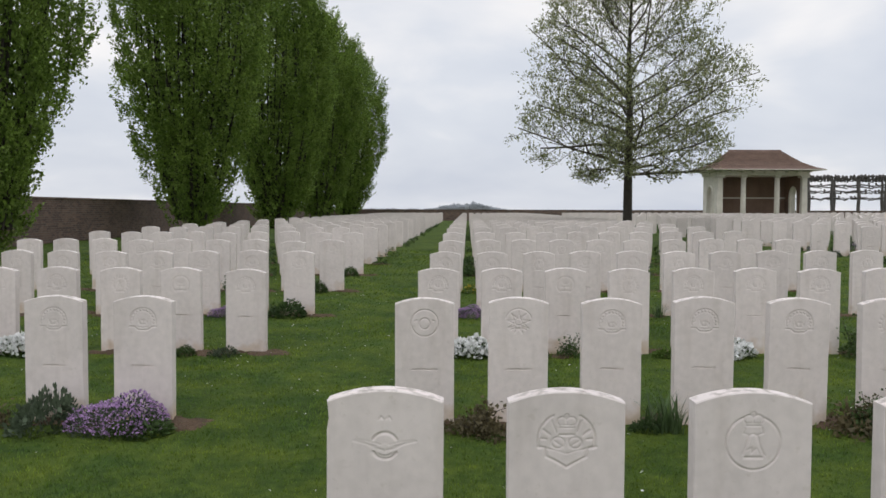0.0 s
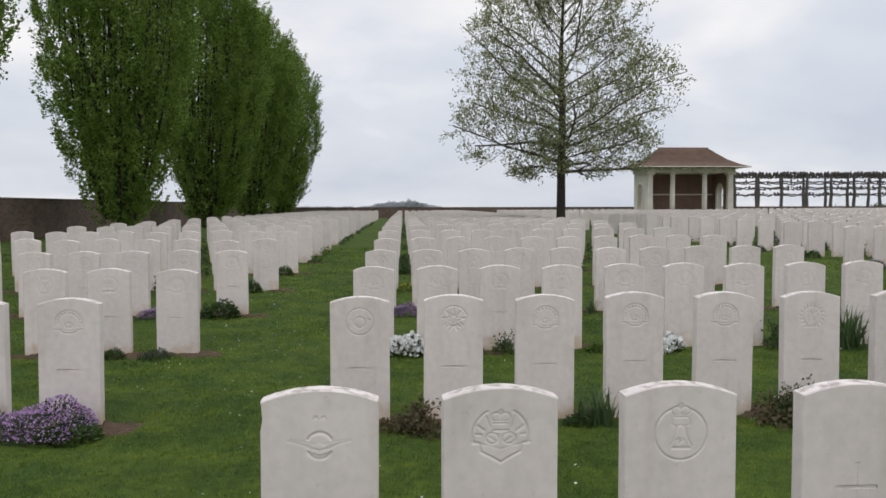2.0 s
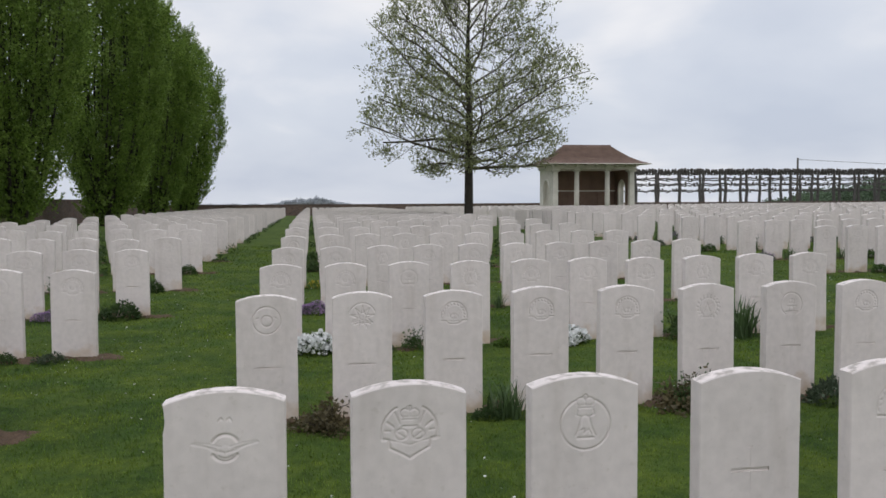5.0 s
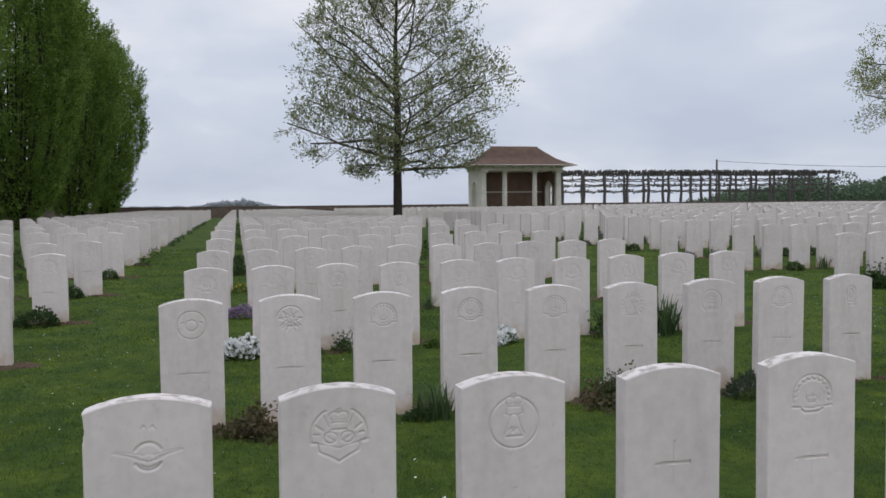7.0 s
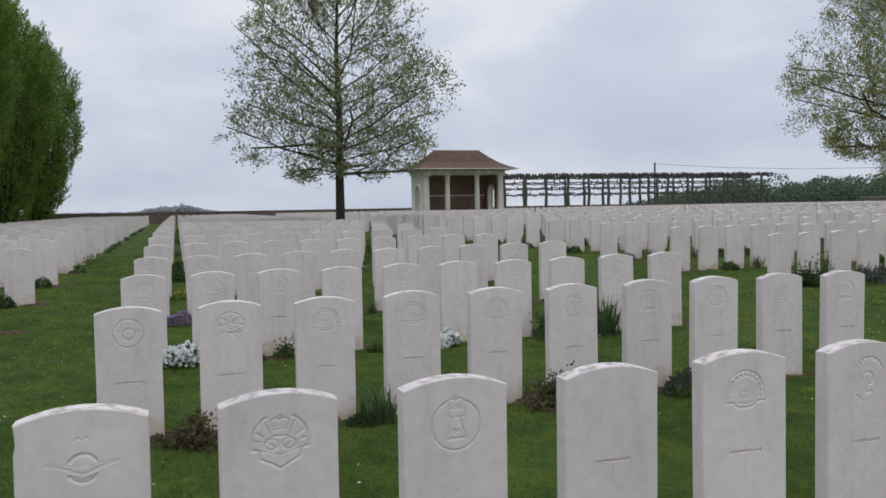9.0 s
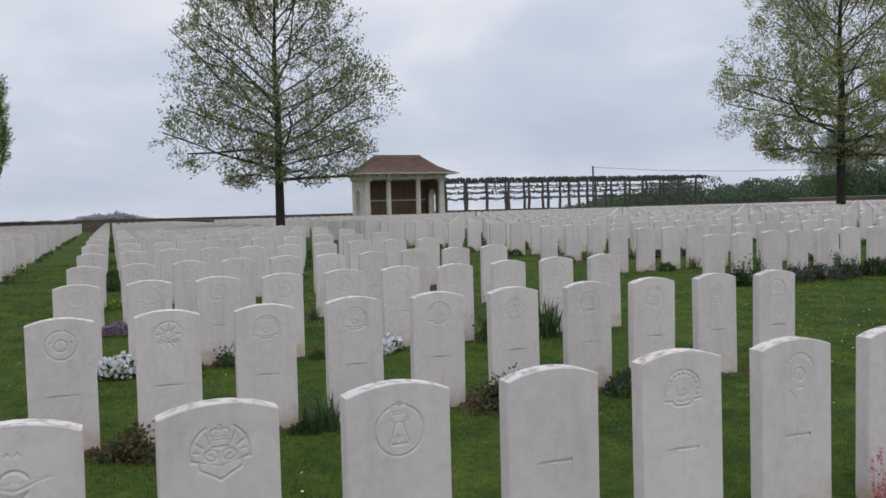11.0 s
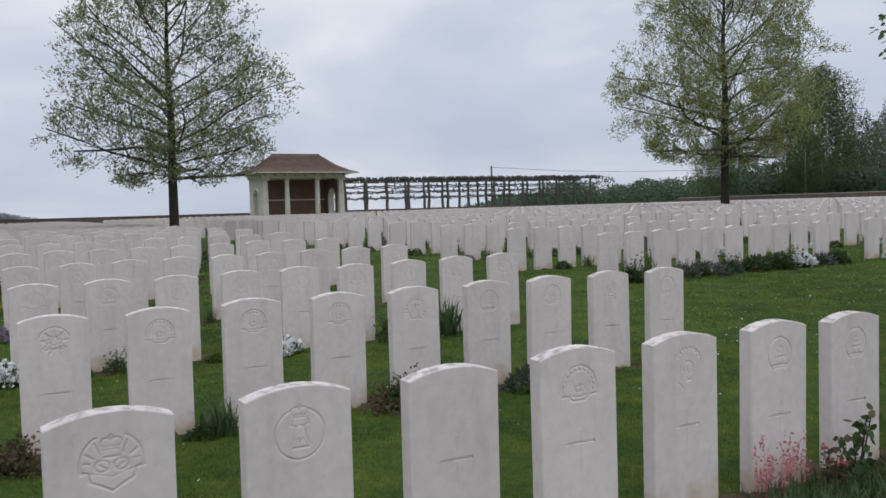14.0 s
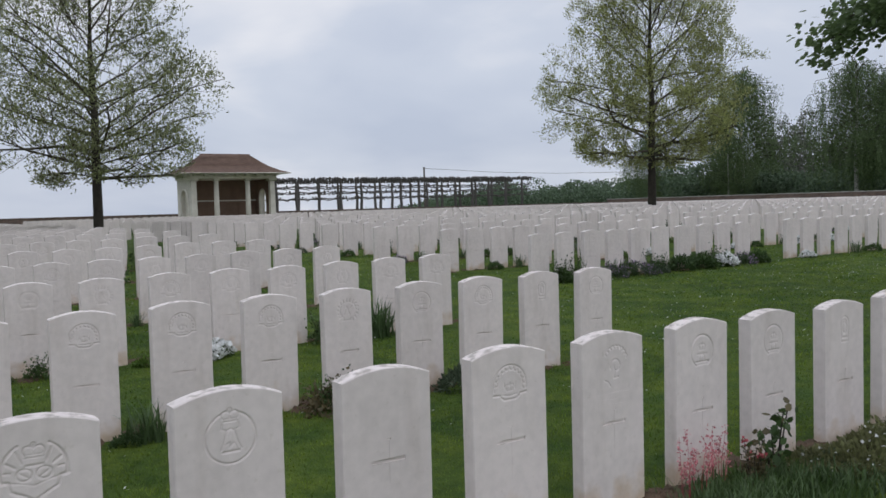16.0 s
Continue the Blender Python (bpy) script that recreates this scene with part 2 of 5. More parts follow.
PETAL_RED = leaf_material("coral_petal", (0.50, 0.10, 0.12), (0.34, 0.05, 0.07), 0.3, 0.2)
PETAL_CORAL = leaf_material("coral_pink_petal", (0.62, 0.26, 0.27), (0.46, 0.15, 0.17), 0.35, 0.3)
PETAL_YELLOW = leaf_material("yellow_petal", (0.62, 0.48, 0.06), (0.5, 0.36, 0.04), 0.2, 0.2)
BIRCH_BARK = material("birch_bark", (0.55, 0.53, 0.48), (0.10, 0.09, 0.08), rough=0.8, scale=5)
TIMBER = material("weathered_pole_wood", (0.12, 0.10, 0.08), (0.07, 0.06, 0.05), rough=0.9, scale=5)
COPING = material("stone_coping", (0.50, 0.47, 0.43), (0.36, 0.34, 0.31), rough=0.85, scale=2)
BARK = material("dark_bark", (0.055, 0.047, 0.036), (0.025, 0.022, 0.018), rough=0.95, scale=6, bump=0.8, bump_scale=30)
LEAF_POPLAR = leaf_material("hornbeam_leaf", (0.205, 0.295, 0.058), (0.115, 0.185, 0.034), 0.5, 0.38)
LEAF_OAK = leaf_material("young_oak_leaf", (0.29, 0.315, 0.15), (0.19, 0.21, 0.10), 0.4, 0.6)
LEAF_OAK_FAR = leaf_material("yellow_green_oak_leaf", (0.34, 0.36, 0.13), (0.225, 0.245, 0.085), 0.4, 0.6)
TWIG = material("grey_brown_twig", (0.115, 0.10, 0.075), (0.06, 0.052, 0.04), rough=0.95, scale=6)
KNUCKLE = material("grey_lime_bark", (0.115, 0.105, 0.095), (0.06, 0.056, 0.052), rough=0.95, scale=4, bump=0.6, bump_scale=20)
LEAF_BARE = leaf_material("bare_wood_twigs", (0.17, 0.17, 0.14), (0.115, 0.12, 0.10), 0.2, 0.4)
ROOF = material("clay_roof_tile", (0.185, 0.12, 0.09), (0.112, 0.074, 0.056), rough=0.85, scale=2, bump=0.3, bump_scale=25)
LIME = material("cream_limestone", (0.66, 0.63, 0.54), (0.52, 0.49, 0.41), rough=0.85, scale=2, bump=0.1)


# ---- helpers for meshes ----
def mesh_of(name, bm, mat, smooth=False):
    me = bpy.data.meshes.new(name)
    bm.to_mesh(me)
    bm.free()
    me.materials.append(mat)
    if smooth:
        for p in me.polygons:
            p.use_smooth = True
    return me


def part(name, bm, mat, parent=None, label="", smooth=False):
    ob = new(name, mesh_of(name, bm, mat, smooth))
    if parent is not None:
        ob.parent = parent
    if label:
        ob["label"] = label
    return ob


def soup(name, verts, faces, mat, parent=None, smooth=False):
    """One mesh object from arrays of vertices and faces."""
    me = bpy.data.meshes.new(name)
    me.from_pydata([tuple(v) for v in verts], [], [tuple(f) for f in faces])
    me.materials.append(mat)
    if smooth:
        me.polygons.foreach_set("use_smooth", [True] * len(me.polygons))
    ob = new(name, me)
    if parent is not None:
        ob.parent = parent
    return ob


def box(bm, x0, y0, z0, x1, y1, z1, bevel=0.0):
    vs = [bm.verts.new(p) for p in ((x0, y0, z0), (x1, y0, z0), (x1, y1, z0), (x0, y1, z0), (x0, y0, z1), (x1, y0, z1), (x1, y1, z1), (x0, y1, z1))]
    fs = [bm.faces.new([vs[i] for i in f]) for f in ((3, 2, 1, 0), (4, 5, 6, 7), (0, 1, 5, 4), (1, 2, 6, 5), (2, 3, 7, 6), (3, 0, 4, 7))]
    if bevel:
        es = {e for f in fs for e in f.edges}
        bmesh.ops.bevel(bm, geom=list(es), offset=bevel, segments=1, affect="EDGES")
    return bm


def tube(bm, pts, radii, sides=7):
    """A tapered limb through points."""
    rings = []
    for i, p in enumerate(pts):
        p = Vector(p)
        d = (Vector(pts[min(i + 1, len(pts) - 1)]) - Vector(pts[max(i - 1, 0)])).normalized()
        u = d.orthogonal().normalized()
        v = d.cross(u)
        rings.append([bm.verts.new(p + radii[i] * (math.cos(a) * u + math.sin(a) * v)) for a in [2 * math.pi * k / sides for k in range(sides)]])
    for a, b in zip(rings, rings[1:]):
        # start the next ring at the vertex nearest to the last one's first
        k = min(range(sides), key=lambda j: (b[j].co - a[0].co).length)
        b[:] = b[k:] + b[:k]
        for j in range(sides):
            bm.faces.new((a[j], a[(j + 1) % sides], b[(j + 1) % sides], b[j]))
    bm.faces.new(rings[0][::-1])
    bm.faces.new(rings[-1])
    return bm


# ---- ground ----
PROFILE = ((-30, 0.0), (2.7, 0.0), (5.4, 0.012), (8.0, 0.026), (10.5, 0.054), (13.2, 0.108), (15.8, 0.158), (18.4, 0.198), (30, 0.24), (82, 0.29), (200, 0.2), (3000, -3.0))


def ground_z(x, y):
    """The lawn: nearly level, with a gentle swell ahead and to the right."""
    z = float(np.interp(y, [p[0] for p in PROFILE], [p[1] for p in PROFILE]))
    if x > 0 and y > 2:
        z += 0.25 * (1 - math.exp(-x / 35)) * min(1, (y - 2) / 8) * (1 if x < 200 else 0.5)
    return z


def build_ground():
    xs = [-3000, -900, -300, -120, -60, -40] + [-30 + 1.5 * i for i in range(88)] + [110, 130, 160, 300, 900, 3000]
    ys = [-2500, -600, -100, -30, -12, -6, -3] + [-1.5 + 1.5 * i for i in range(60)] + [90, 100, 130, 200, 400, 900, 2000, 3000]
    verts = [(x, y, ground_z(x, y)) for y in ys for x in xs]
    n = len(xs)
    faces = [(j * n + i, j * n + i + 1, (j + 1) * n + i + 1, (j + 1) * n + i) for j in range(len(ys) - 1) for i in range(n - 1)]
    ob = soup("ground", verts, faces, GRASS, smooth=True)
    tagged(ob, "close-mown green cemetery lawn with daisies", "lawn", kind="structure")


build_ground()

# ---- headstones ----
PITCH, ROW, FIRST = 0.595, 2.62, 2.72
W, H, T, RISE = 0.38, 0.81, 0.076, 0.036
SLOPE = 0.0125                     # the columns lean this much to the right per metre ahead


def headstone_profile(steps=10):
    R = (W * W / 4 + RISE * RISE) / (2 * RISE)
    a = math.asin(W / 2 / R)
    top = [(R * math.sin(t), H - R + R * math.cos(t)) for t in [a - 2 * a * i / steps for i in range(steps + 1)]]
    return [(-W / 2, -0.12), (W / 2, -0.12)] + top


def cross_outline(cz, arm, up, down, s, stem):
    """A worn Latin cross as one outline with the depth of its floor: firm arms, a small serif at the head, a shallow stem."""
    t, k = (0.003, 2.0) if stem else (0.0006, 0.5)
    half = [(-t, cz - down, 0.0005 * k), (-t, cz - s, 0.0015), (-arm, cz - s, 0.006), (-arm, cz + s, 0.006), (-t, cz + s, 0.0015), (-t, cz + up - 0.004, 0.0006 * k), (-0.009, cz + up - 0.003, 0.003), (-0.009, cz + up + 0.003, 0.003)]
    return half + [(-x, z, d) for x, z, d in reversed(half)]


def stone_body(holes, chipped=False):
    """A slab with an arched top; the holes are outlines cut 6 mm into its front."""
    bm = bmesh.new()
    prof = headstone_profile()
    if chipped:                    # a flake is gone from one edge below the shoulder
        prof += [(-W / 2 + 0.003, 0.755), (-W / 2 + 0.006, 0.715), (-W / 2 + 0.002, 0.688), (-W / 2, 0.68)]
    B = 0.004

    def loop(pts, y):
        vs = [bm.verts.new((x, y, z)) for x, z in pts]
        return vs, [bm.edges.new((vs[i], vs[(i + 1) % len(vs)])) for i in range(len(vs))]
    inner = [(x * (1 - B / (W / 2)), z - (B if z > 0.5 else 0)) for x, z in prof]
    front, fe = loop(inner, 0)
    edge, ee = loop(prof, B)
    bedge, be = loop(prof, T - B)
    back, ke = loop(inner, T)
    edges = list(fe)
    for h in holes:
        edges += loop(h, 0)[1]
    bmesh.ops.triangle_fill(bm, edges=edges, use_beauty=True)
    n = len(prof)
    for a, b in ((front, edge), (edge, bedge), (bedge, back)):
        for i in range(n):
            bm.faces.new((a[i], b[i], b[(i + 1) % n], a[(i + 1) % n]))
    bm.faces.new(back)
    bmesh.ops.recalc_face_normals(bm, faces=bm.faces)
    return mesh_of("headstone", bm, STONE)


def cross_floor(outline):
    """Walls and floor of the cut cross; the floor runs shallow along the stem."""
    bm = bmesh.new()
    n = len(outline)
    f = [bm.verts.new((x, 0, z)) for x, z, d in outline]
    b = [bm.verts.new((x, d, z)) for x, z, d in outline]
    for i in range(n):
        bm.faces.new((f[i], f[(i + 1) % n], b[(i + 1) % n], b[i]))
    bmesh.ops.triangle_fill(bm, edges=[bm.edges.get((b[i], b[(i + 1) % n])) for i in range(n)])
    bmesh.ops.recalc_face_normals(bm, faces=bm.faces)
    return bm


class Carving:
    """Depth of a shallow relief over a square panel: grooves, sunk fields and raised swellings with soft edges."""

    def __init__(self, half, n):
        q = np.linspace(-half, half, n + 1)
        self.half, self.n = half, n
        self.x, self.z = np.meshgrid(q, q)
        self.d = np.zeros_like(self.x)

    def groove(self, dist, w, depth):
        self.d = np.maximum(self.d, depth * np.clip(1.3 - dist / (w * 0.5) * 0.9, 0, 1))

    def line(self, x0, z0, x1, z1, w=0.006, depth=0.0035):
        dx, dz = x1 - x0, z1 - z0
        t = np.clip(((self.x - x0) * dx + (self.z - z0) * dz) / (dx * dx + dz * dz), 0, 1)
        self.groove(np.hypot(self.x - x0 - t * dx, self.z - z0 - t * dz), w, depth)

    def path(self, *pts, w=0.006, depth=0.0035):
        for (xa, za), (xb, zb) in zip(pts, pts[1:]):
            self.line(xa, za, xb, zb, w, depth)

    def arc(self, cx, cz, r, a0, a1, w=0.006, depth=0.0035, squash=1.0):
        x, z = self.x - cx, (self.z - cz) / squash
        mid, span = radians((a0 + a1) / 2), radians(abs(a1 - a0) / 2)
        off = np.abs((np.arctan2(z, x) - mid + math.pi) % (2 * math.pi) - math.pi)
        dist = np.abs(np.hypot(x, z) - r) + np.maximum(0, off - span) * r
        self.groove(dist, w, depth)

    def swell(self, cx, cz, rx, rz, h):
        """Raises (h > 0) or lowers a rounded patch."""
        self.d = self.d - h * np.clip(1.5 - 1.5 * (((self.x - cx) / rx) ** 2 + ((self.z - cz) / rz) ** 2), 0, 1)

    def crown(self, cx, cz, w):
        """A little crown: a band, two bows and a knob."""
        self.line(cx - w * 0.7, cz - w * 0.45, cx + w * 0.7, cz - w * 0.45, 0.005)
        self.line(cx - w * 0.65, cz - w * 0.22, cx + w * 0.65, cz - w * 0.22, 0.004, 0.0025)
        self.arc(cx - w * 0.42, cz + w * 0.1, w * 0.42, 20, 235, 0.005)
        self.arc(cx + w * 0.42, cz + w * 0.1, w * 0.42, -55, 160, 0.005)
        self.line(cx, cz - w * 0.2, cx, cz + w * 0.5, 0.004, 0.0025)
        self.arc(cx, cz + w * 0.66, w * 0.14, 0, 360, 0.004)

    def mesh(self, cz):
        edge = np.maximum(np.abs(self.x), np.abs(self.z)) > self.half * 0.985
        y = np.clip(np.where(edge, 0, self.d * (1.0 if self.n > 60 else 1.45)), -0.0015, 0.007)
        v = np.stack([self.x, y, self.z + cz], -1).reshape(-1, 3)
        m = self.n + 1
        f = [(j * m + i, j * m + i + 1, (j + 1) * m + i + 1, (j + 1) * m + i) for j in range(self.n) for i in range(self.n)]
        return v.tolist(), f


def emblem(kind, n):
    """The relief of one kind of regimental emblem."""
    c = Carving(0.107, n)
    if kind == "winged":           # a ring cut by spread wings, faint crown marks above
        c.arc(0, -0.022, 0.043, 28, 152, 0.009, 0.0048)
        c.arc(0, -0.022, 0.043, 208, 330, 0.009, 0.005)
        c.arc(0, -0.026, 0.030, 225, 315, 0.005)
        for sx in (-1, 1):
            c.path((sx * 0.006, -0.036), (sx * 0.034, -0.030), (sx * 0.060, -0.016), (sx * 0.102, -0.006), w=0.006, depth=0.0017)
            c.path((sx * 0.014, -0.018), (sx * 0.050, -0.008), (sx * 0.098, -0.002), w=0.004, depth=0.0012)
            c.path((sx * 0.03, -0.024), (sx * 0.07, -0.014), w=0.004, depth=0.002)
            c.path((sx * 0.020, 0.064), (sx * 0.013, 0.075), (sx * 0.007, 0.066), w=0.004)
        c.swell(0, -0.026, 0.018, 0.012, 0.001)
    elif kind == "knot":           # a ring open under a crown, a looped knot, a scroll below
        c.swell(0, 0.0, 0.082, 0.08, -0.0012)
        c.arc(0, 0, 0.092, 118, 196, 0.007, 0.0042)
        c.arc(0, 0, 0.092, -16, 62, 0.007, 0.0042)
        c.path((-0.092, -0.02), (-0.07, -0.024), (-0.066, -0.052), (-0.030, -0.07), (0, -0.088), (0.030, -0.07), (0.066, -0.052), (0.07, -0.024), (0.096, -0.02), w=0.0075, depth=0.0042)
        c.path((-0.07, -0.026), (-0.036, -0.032), (0, -0.044), (0.036, -0.032), (0.07, -0.026), w=0.005, depth=0.003)
        for sx in (-1, 1):
            c.arc(sx * 0.028, -0.008, 0.021, 0, 360, 0.0075, 0.0042, 0.85)
            c.path((sx * 0.046, 0.002), (sx * 0.01, -0.022), w=0.006)
            c.path((sx * 0.034, 0.028), (sx * 0.05, 0.066), w=0.006)
            c.path((sx * 0.054, 0.018), (sx * 0.076, 0.034), w=0.008)
            c.path((sx * 0.066, 0.004), (sx * 0.082, 0.006), w=0.006)
        c.path((-0.024, 0.018), (0.024, 0.018), w=0.008, depth=0.0042)
        c.crown(0, 0.058, 0.036)
    elif kind == "figure":         # a full ring with a crown on its rim, a splayed shape inside
        c.swell(0, -0.01, 0.08, 0.08, -0.0010)
        c.arc(0, -0.006, 0.088, 112, 428, 0.006, 0.0042)
        c.crown(0, 0.066, 0.036)
        c.path((-0.028, 0.042), (-0.032, 0.026), (-0.012, 0.018), (0, 0.024), (0.012, 0.018), (0.032, 0.026), (0.028, 0.042), w=0.006)
        c.path((-0.014, 0.018), (-0.022, -0.018), (-0.034, -0.046), w=0.007, depth=0.004)
        c.path((0.014, 0.018), (0.022, -0.018), (0.036, -0.046), w=0.007, depth=0.004)
        c.path((-0.02, -0.03), (-0.004, -0.022), (-0.006, -0.04), (0.012, -0.024), (0.020, -0.040), w=0.005)
        c.path((-0.028, -0.054), (0.030, -0.054), w=0.009, depth=0.0042)
        c.swell(0, -0.002, 0.012, 0.026, 0.0014)
    elif kind == "star":           # a many-rayed leaf shape under an arc
        c.arc(0, 0.004, 0.085, 20, 165, 0.006)
        for i in range(9):
            a = math.pi / 2 + 2 * math.pi * i / 9
            p = [(r * math.cos(a + o), r * math.sin(a + o)) for r, o in ((0.030, -0.34), (0.074, 0.0), (0.030, 0.34))]
            c.path(*p, w=0.0065)
        c.path((-0.05, -0.046), (-0.024, -0.036), (0, -0.042), (0.024, -0.036), (0.05, -0.046), w=0.008, depth=0.004)
        c.arc(0, 0.004, 0.022, 0, 360, 0.005)
    elif kind == "double":         # two rings
        c.arc(0, 0, 0.086, 0, 360, 0.007, 0.0035)
        c.arc(0, -0.004, 0.034, 0, 360, 0.008, 0.004)
        c.path((-0.062, 0.012), (-0.050, 0.018), w=0.007)
        c.path((0.050, 0.018), (0.062, 0.012), w=0.007)
        c.swell(0, -0.004, 0.02, 0.02, 0.001)
    elif kind == "sun":            # a rayed half-disc over a crown and a scroll
        c.swell(0, 0.008, 0.072, 0.062, -0.0010)
        c.arc(0, 0, 0.084, -14, 194, 0.006, 0.0038)
        for a in range(-8, 190, 18):
            c.arc(0.074 * math.cos(radians(a)), 0.074 * math.sin(radians(a)), 0.010, a + 80, a + 280, 0.0055, 0.0032)
        c.path((-0.084, -0.036), (-0.052, -0.038), w=0.007, depth=0.004)
        c.path((0.052, -0.038), (0.084, -0.036), w=0.007, depth=0.004)
        c.path((-0.046, -0.046), (-0.03, -0.058), (0.03, -0.058), (0.046, -0.046), w=0.007, depth=0.004)
        c.path((-0.034, -0.038), (0, -0.044), (0.034, -0.038), w=0.005, depth=0.003)
        c.crown(0, -0.010, 0.026)
        c.path((-0.026, -0.016), (-0.03, 0.012), w=0.005)
        c.path((0.026, -0.016), (0.03, 0.012), w=0.005)
    elif kind == "fleur":          # a broken comb of an arc round a curl
        for a in range(20, 150, 17):
            c.arc(0.014 + 0.066 * math.cos(radians(a)), 0.02 + 0.066 * math.sin(radians(a)), 0.011, a - 80, a + 100, 0.006)
        c.arc(0.012, 0.004, 0.030, 0, 200, 0.007, 0.004)
        c.arc(0.022, 0.0, 0.017, 150, 400, 0.006)
        c.path((0.012, -0.018), (0.004, -0.05), (0.03, -0.046), w=0.007, depth=0.004)
        c.path((-0.052, -0.056), (-0.03, -0.066), (-0.02, -0.084), w=0.006)
    elif kind == "tall":           # an upright oval badge under an arc
        c.arc(0, 0.030, 0.040, 0, 180, 0.007)
        c.path((-0.040, 0.03), (-0.030, -0.072), (0.030, -0.072), (0.040, 0.03), w=0.006, depth=0.003)
        c.arc(0, 0.006, 0.020, 0, 360, 0.006, 0.003, 1.5)
        c.path((-0.022, -0.048), (0.022, -0.048), w=0.008, depth=0.004)
        c.crown(0, 0.042, 0.018)
    elif kind == "wreath":         # a wreath of short leaves round a monogram
        for a in range(-70, 250, 20):
            c.arc(0.074 * math.cos(radians(a)), 0.074 * math.sin(radians(a)), 0.013, a + 40, a + 230, 0.006)
        c.path((-0.032, -0.03), (-0.01, 0.03), (0.012, -0.03), w=0.006)
        c.path((-0.006, -0.002), (0.03, 0.03), w=0.006)
        c.path((-0.04, -0.07), (0.04, -0.07), w=0.006)
    else:                          # a ring round a small device on a bar
        c.swell(0, 0, 0.074, 0.074, -0.0010)
        c.arc(0, 0, 0.080, -60, 240, 0.007, 0.004)
        c.path((-0.044, -0.052), (0.044, -0.052), w=0.009, depth=0.004)
        c.path((-0.032, -0.064), (0.032, -0.064), w=0.006, depth=0.003)
        c.path((-0.036, -0.014), (0.036, -0.014), w=0.007, depth=0.0035)
        c.path((-0.02, -0.046), (-0.012, -0.014), w=0.006)
        c.path((0.02, -0.046), (0.012, -0.014), w=0.006)
        c.crown(0, 0.020, 0.026)
        c.swell(0, -0.032, 0.02, 0.012, 0.001)
    return c


def make_headstone(kind, cross, lines, fine):
    """A headstone with its carved emblem, cross and worn inscription."""
    cz, h = 0.650, 0.107
    holes = [[(-h, cz - h), (h, cz - h), (h, cz + h), (-h, cz + h)]] if kind else []
    cr = cross_outline(*cross, kind in ("", "star"))
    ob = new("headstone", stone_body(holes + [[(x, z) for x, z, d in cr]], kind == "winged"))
    if kind:
        em = soup("emblem", *emblem(kind, fine).mesh(cz), STONE, ob, smooth=True)
        em["label"] = "carved stone regimental emblem"
    part("cross", cross_floor(cr), STONE, ob, "carved Latin cross")
    for i in range(lines):
        w, z = (0.115, 0.08, 0.10)[i % 3], 0.530 - 0.026 * i
        part("inscription_line", box(bmesh.new(), -w, -0.0006, z - 0.004, w, 0.001, z + 0.004), STONE, ob, "worn carved lettering")
    tagged(ob, "white Portland stone headstone carved with " + LOOKS[kind], "headstone", "rows of headstones")
    return ob


LOOKS = {"winged": "a winged emblem, one edge chipped", "knot": "a crowned knot emblem", "figure": "a crowned round emblem", "": "a plain cross only", "sun": "a sunburst emblem and cross",
         "ring": "a ringed emblem and cross", "double": "a double-ring emblem", "star": "a many-rayed star emblem", "fleur": "a curled emblem", "tall": "a tall narrow badge", "wreath": "a leafy wreath emblem"}
LOW = (0.36, 0.085, 0.06, 0.15, 0.0075)
MID = (0.36, 0.075, 0.06, 0.13, 0.0075)
KINDS = [("winged", LOW, 0, 72), ("knot", LOW, 0, 72), ("figure", LOW, 0, 72), ("", (0.46, 0.072, 0.082, 0.085, 0.0075), 0, 0), ("sun", (0.42, 0.072, 0.06, 0.15, 0.0075), 0, 72),
         ("fleur", (0.40, 0.07, 0.06, 0.15, 0.0075), 3, 72), ("double", (0.35, 0.085, 0.07, 0.12, 0.0075), 0, 56), ("star", (0.35, 0.085, 0.08, 0.12, 0.0075), 0, 56), ("sun", MID, 0, 48),
         ("ring", MID, 0, 56), ("wreath", MID, 0, 48), ("tall", MID, 0, 48), ("sun", MID, 0, 30), ("ring", MID, 0, 28), ("wreath", MID, 0, 28)]
ROW_KINDS = {("a", 0): (0, 1, 2, 3, 4, 5, 9, 9, 11, 8), ("a", 1): (6, 7, 8, 8, 8, 10, 9, 8, 11, 9), ("b", 1): (8, 9, 8, 10, 8, 9, 8, 8, 8)}


def row_y(k):
    return (2.72, 5.40, 7.95)[k] if k < 3 else 7.95 + 2.61 * (k - 2)


def stone_places():
    """(block, column, row, x, y) of every headstone's front."""
    out = []
    rng = random.Random(4)

    def block(name, x0, cols, rows, lean=SLOPE, pitch=PITCH):
        for k in rows:
            for c in cols:
                y = row_y(k)
                out.append((name, c, k, x0 + pitch * c + lean * (y - FIRST) + rng.gauss(0, 0.006), y + rng.gauss(0, 0.01)))
    block("a", -0.236, range(10), range(0, 3))
    block("a", -0.236, range(10), range(3, 29), SLOPE, 0.579)
    block("b", -2.035 - PITCH * 8, range(9), range(1, 30), 0.007)
    block("c", 8.80, range(10), range(3, 28), 0.006, 0.574)
    for i in range(9):
        block("d%d" % i, 15.5 + 7.0 * i, range(10), range(3, 28), 0.006)
    return out


PLACES = stone_places()


SUNK = {("a", 3, 0): 0.018, ("a", 4, 0): 0.014, ("a", 1, 1): 0.012}    # stones that stand a little deeper


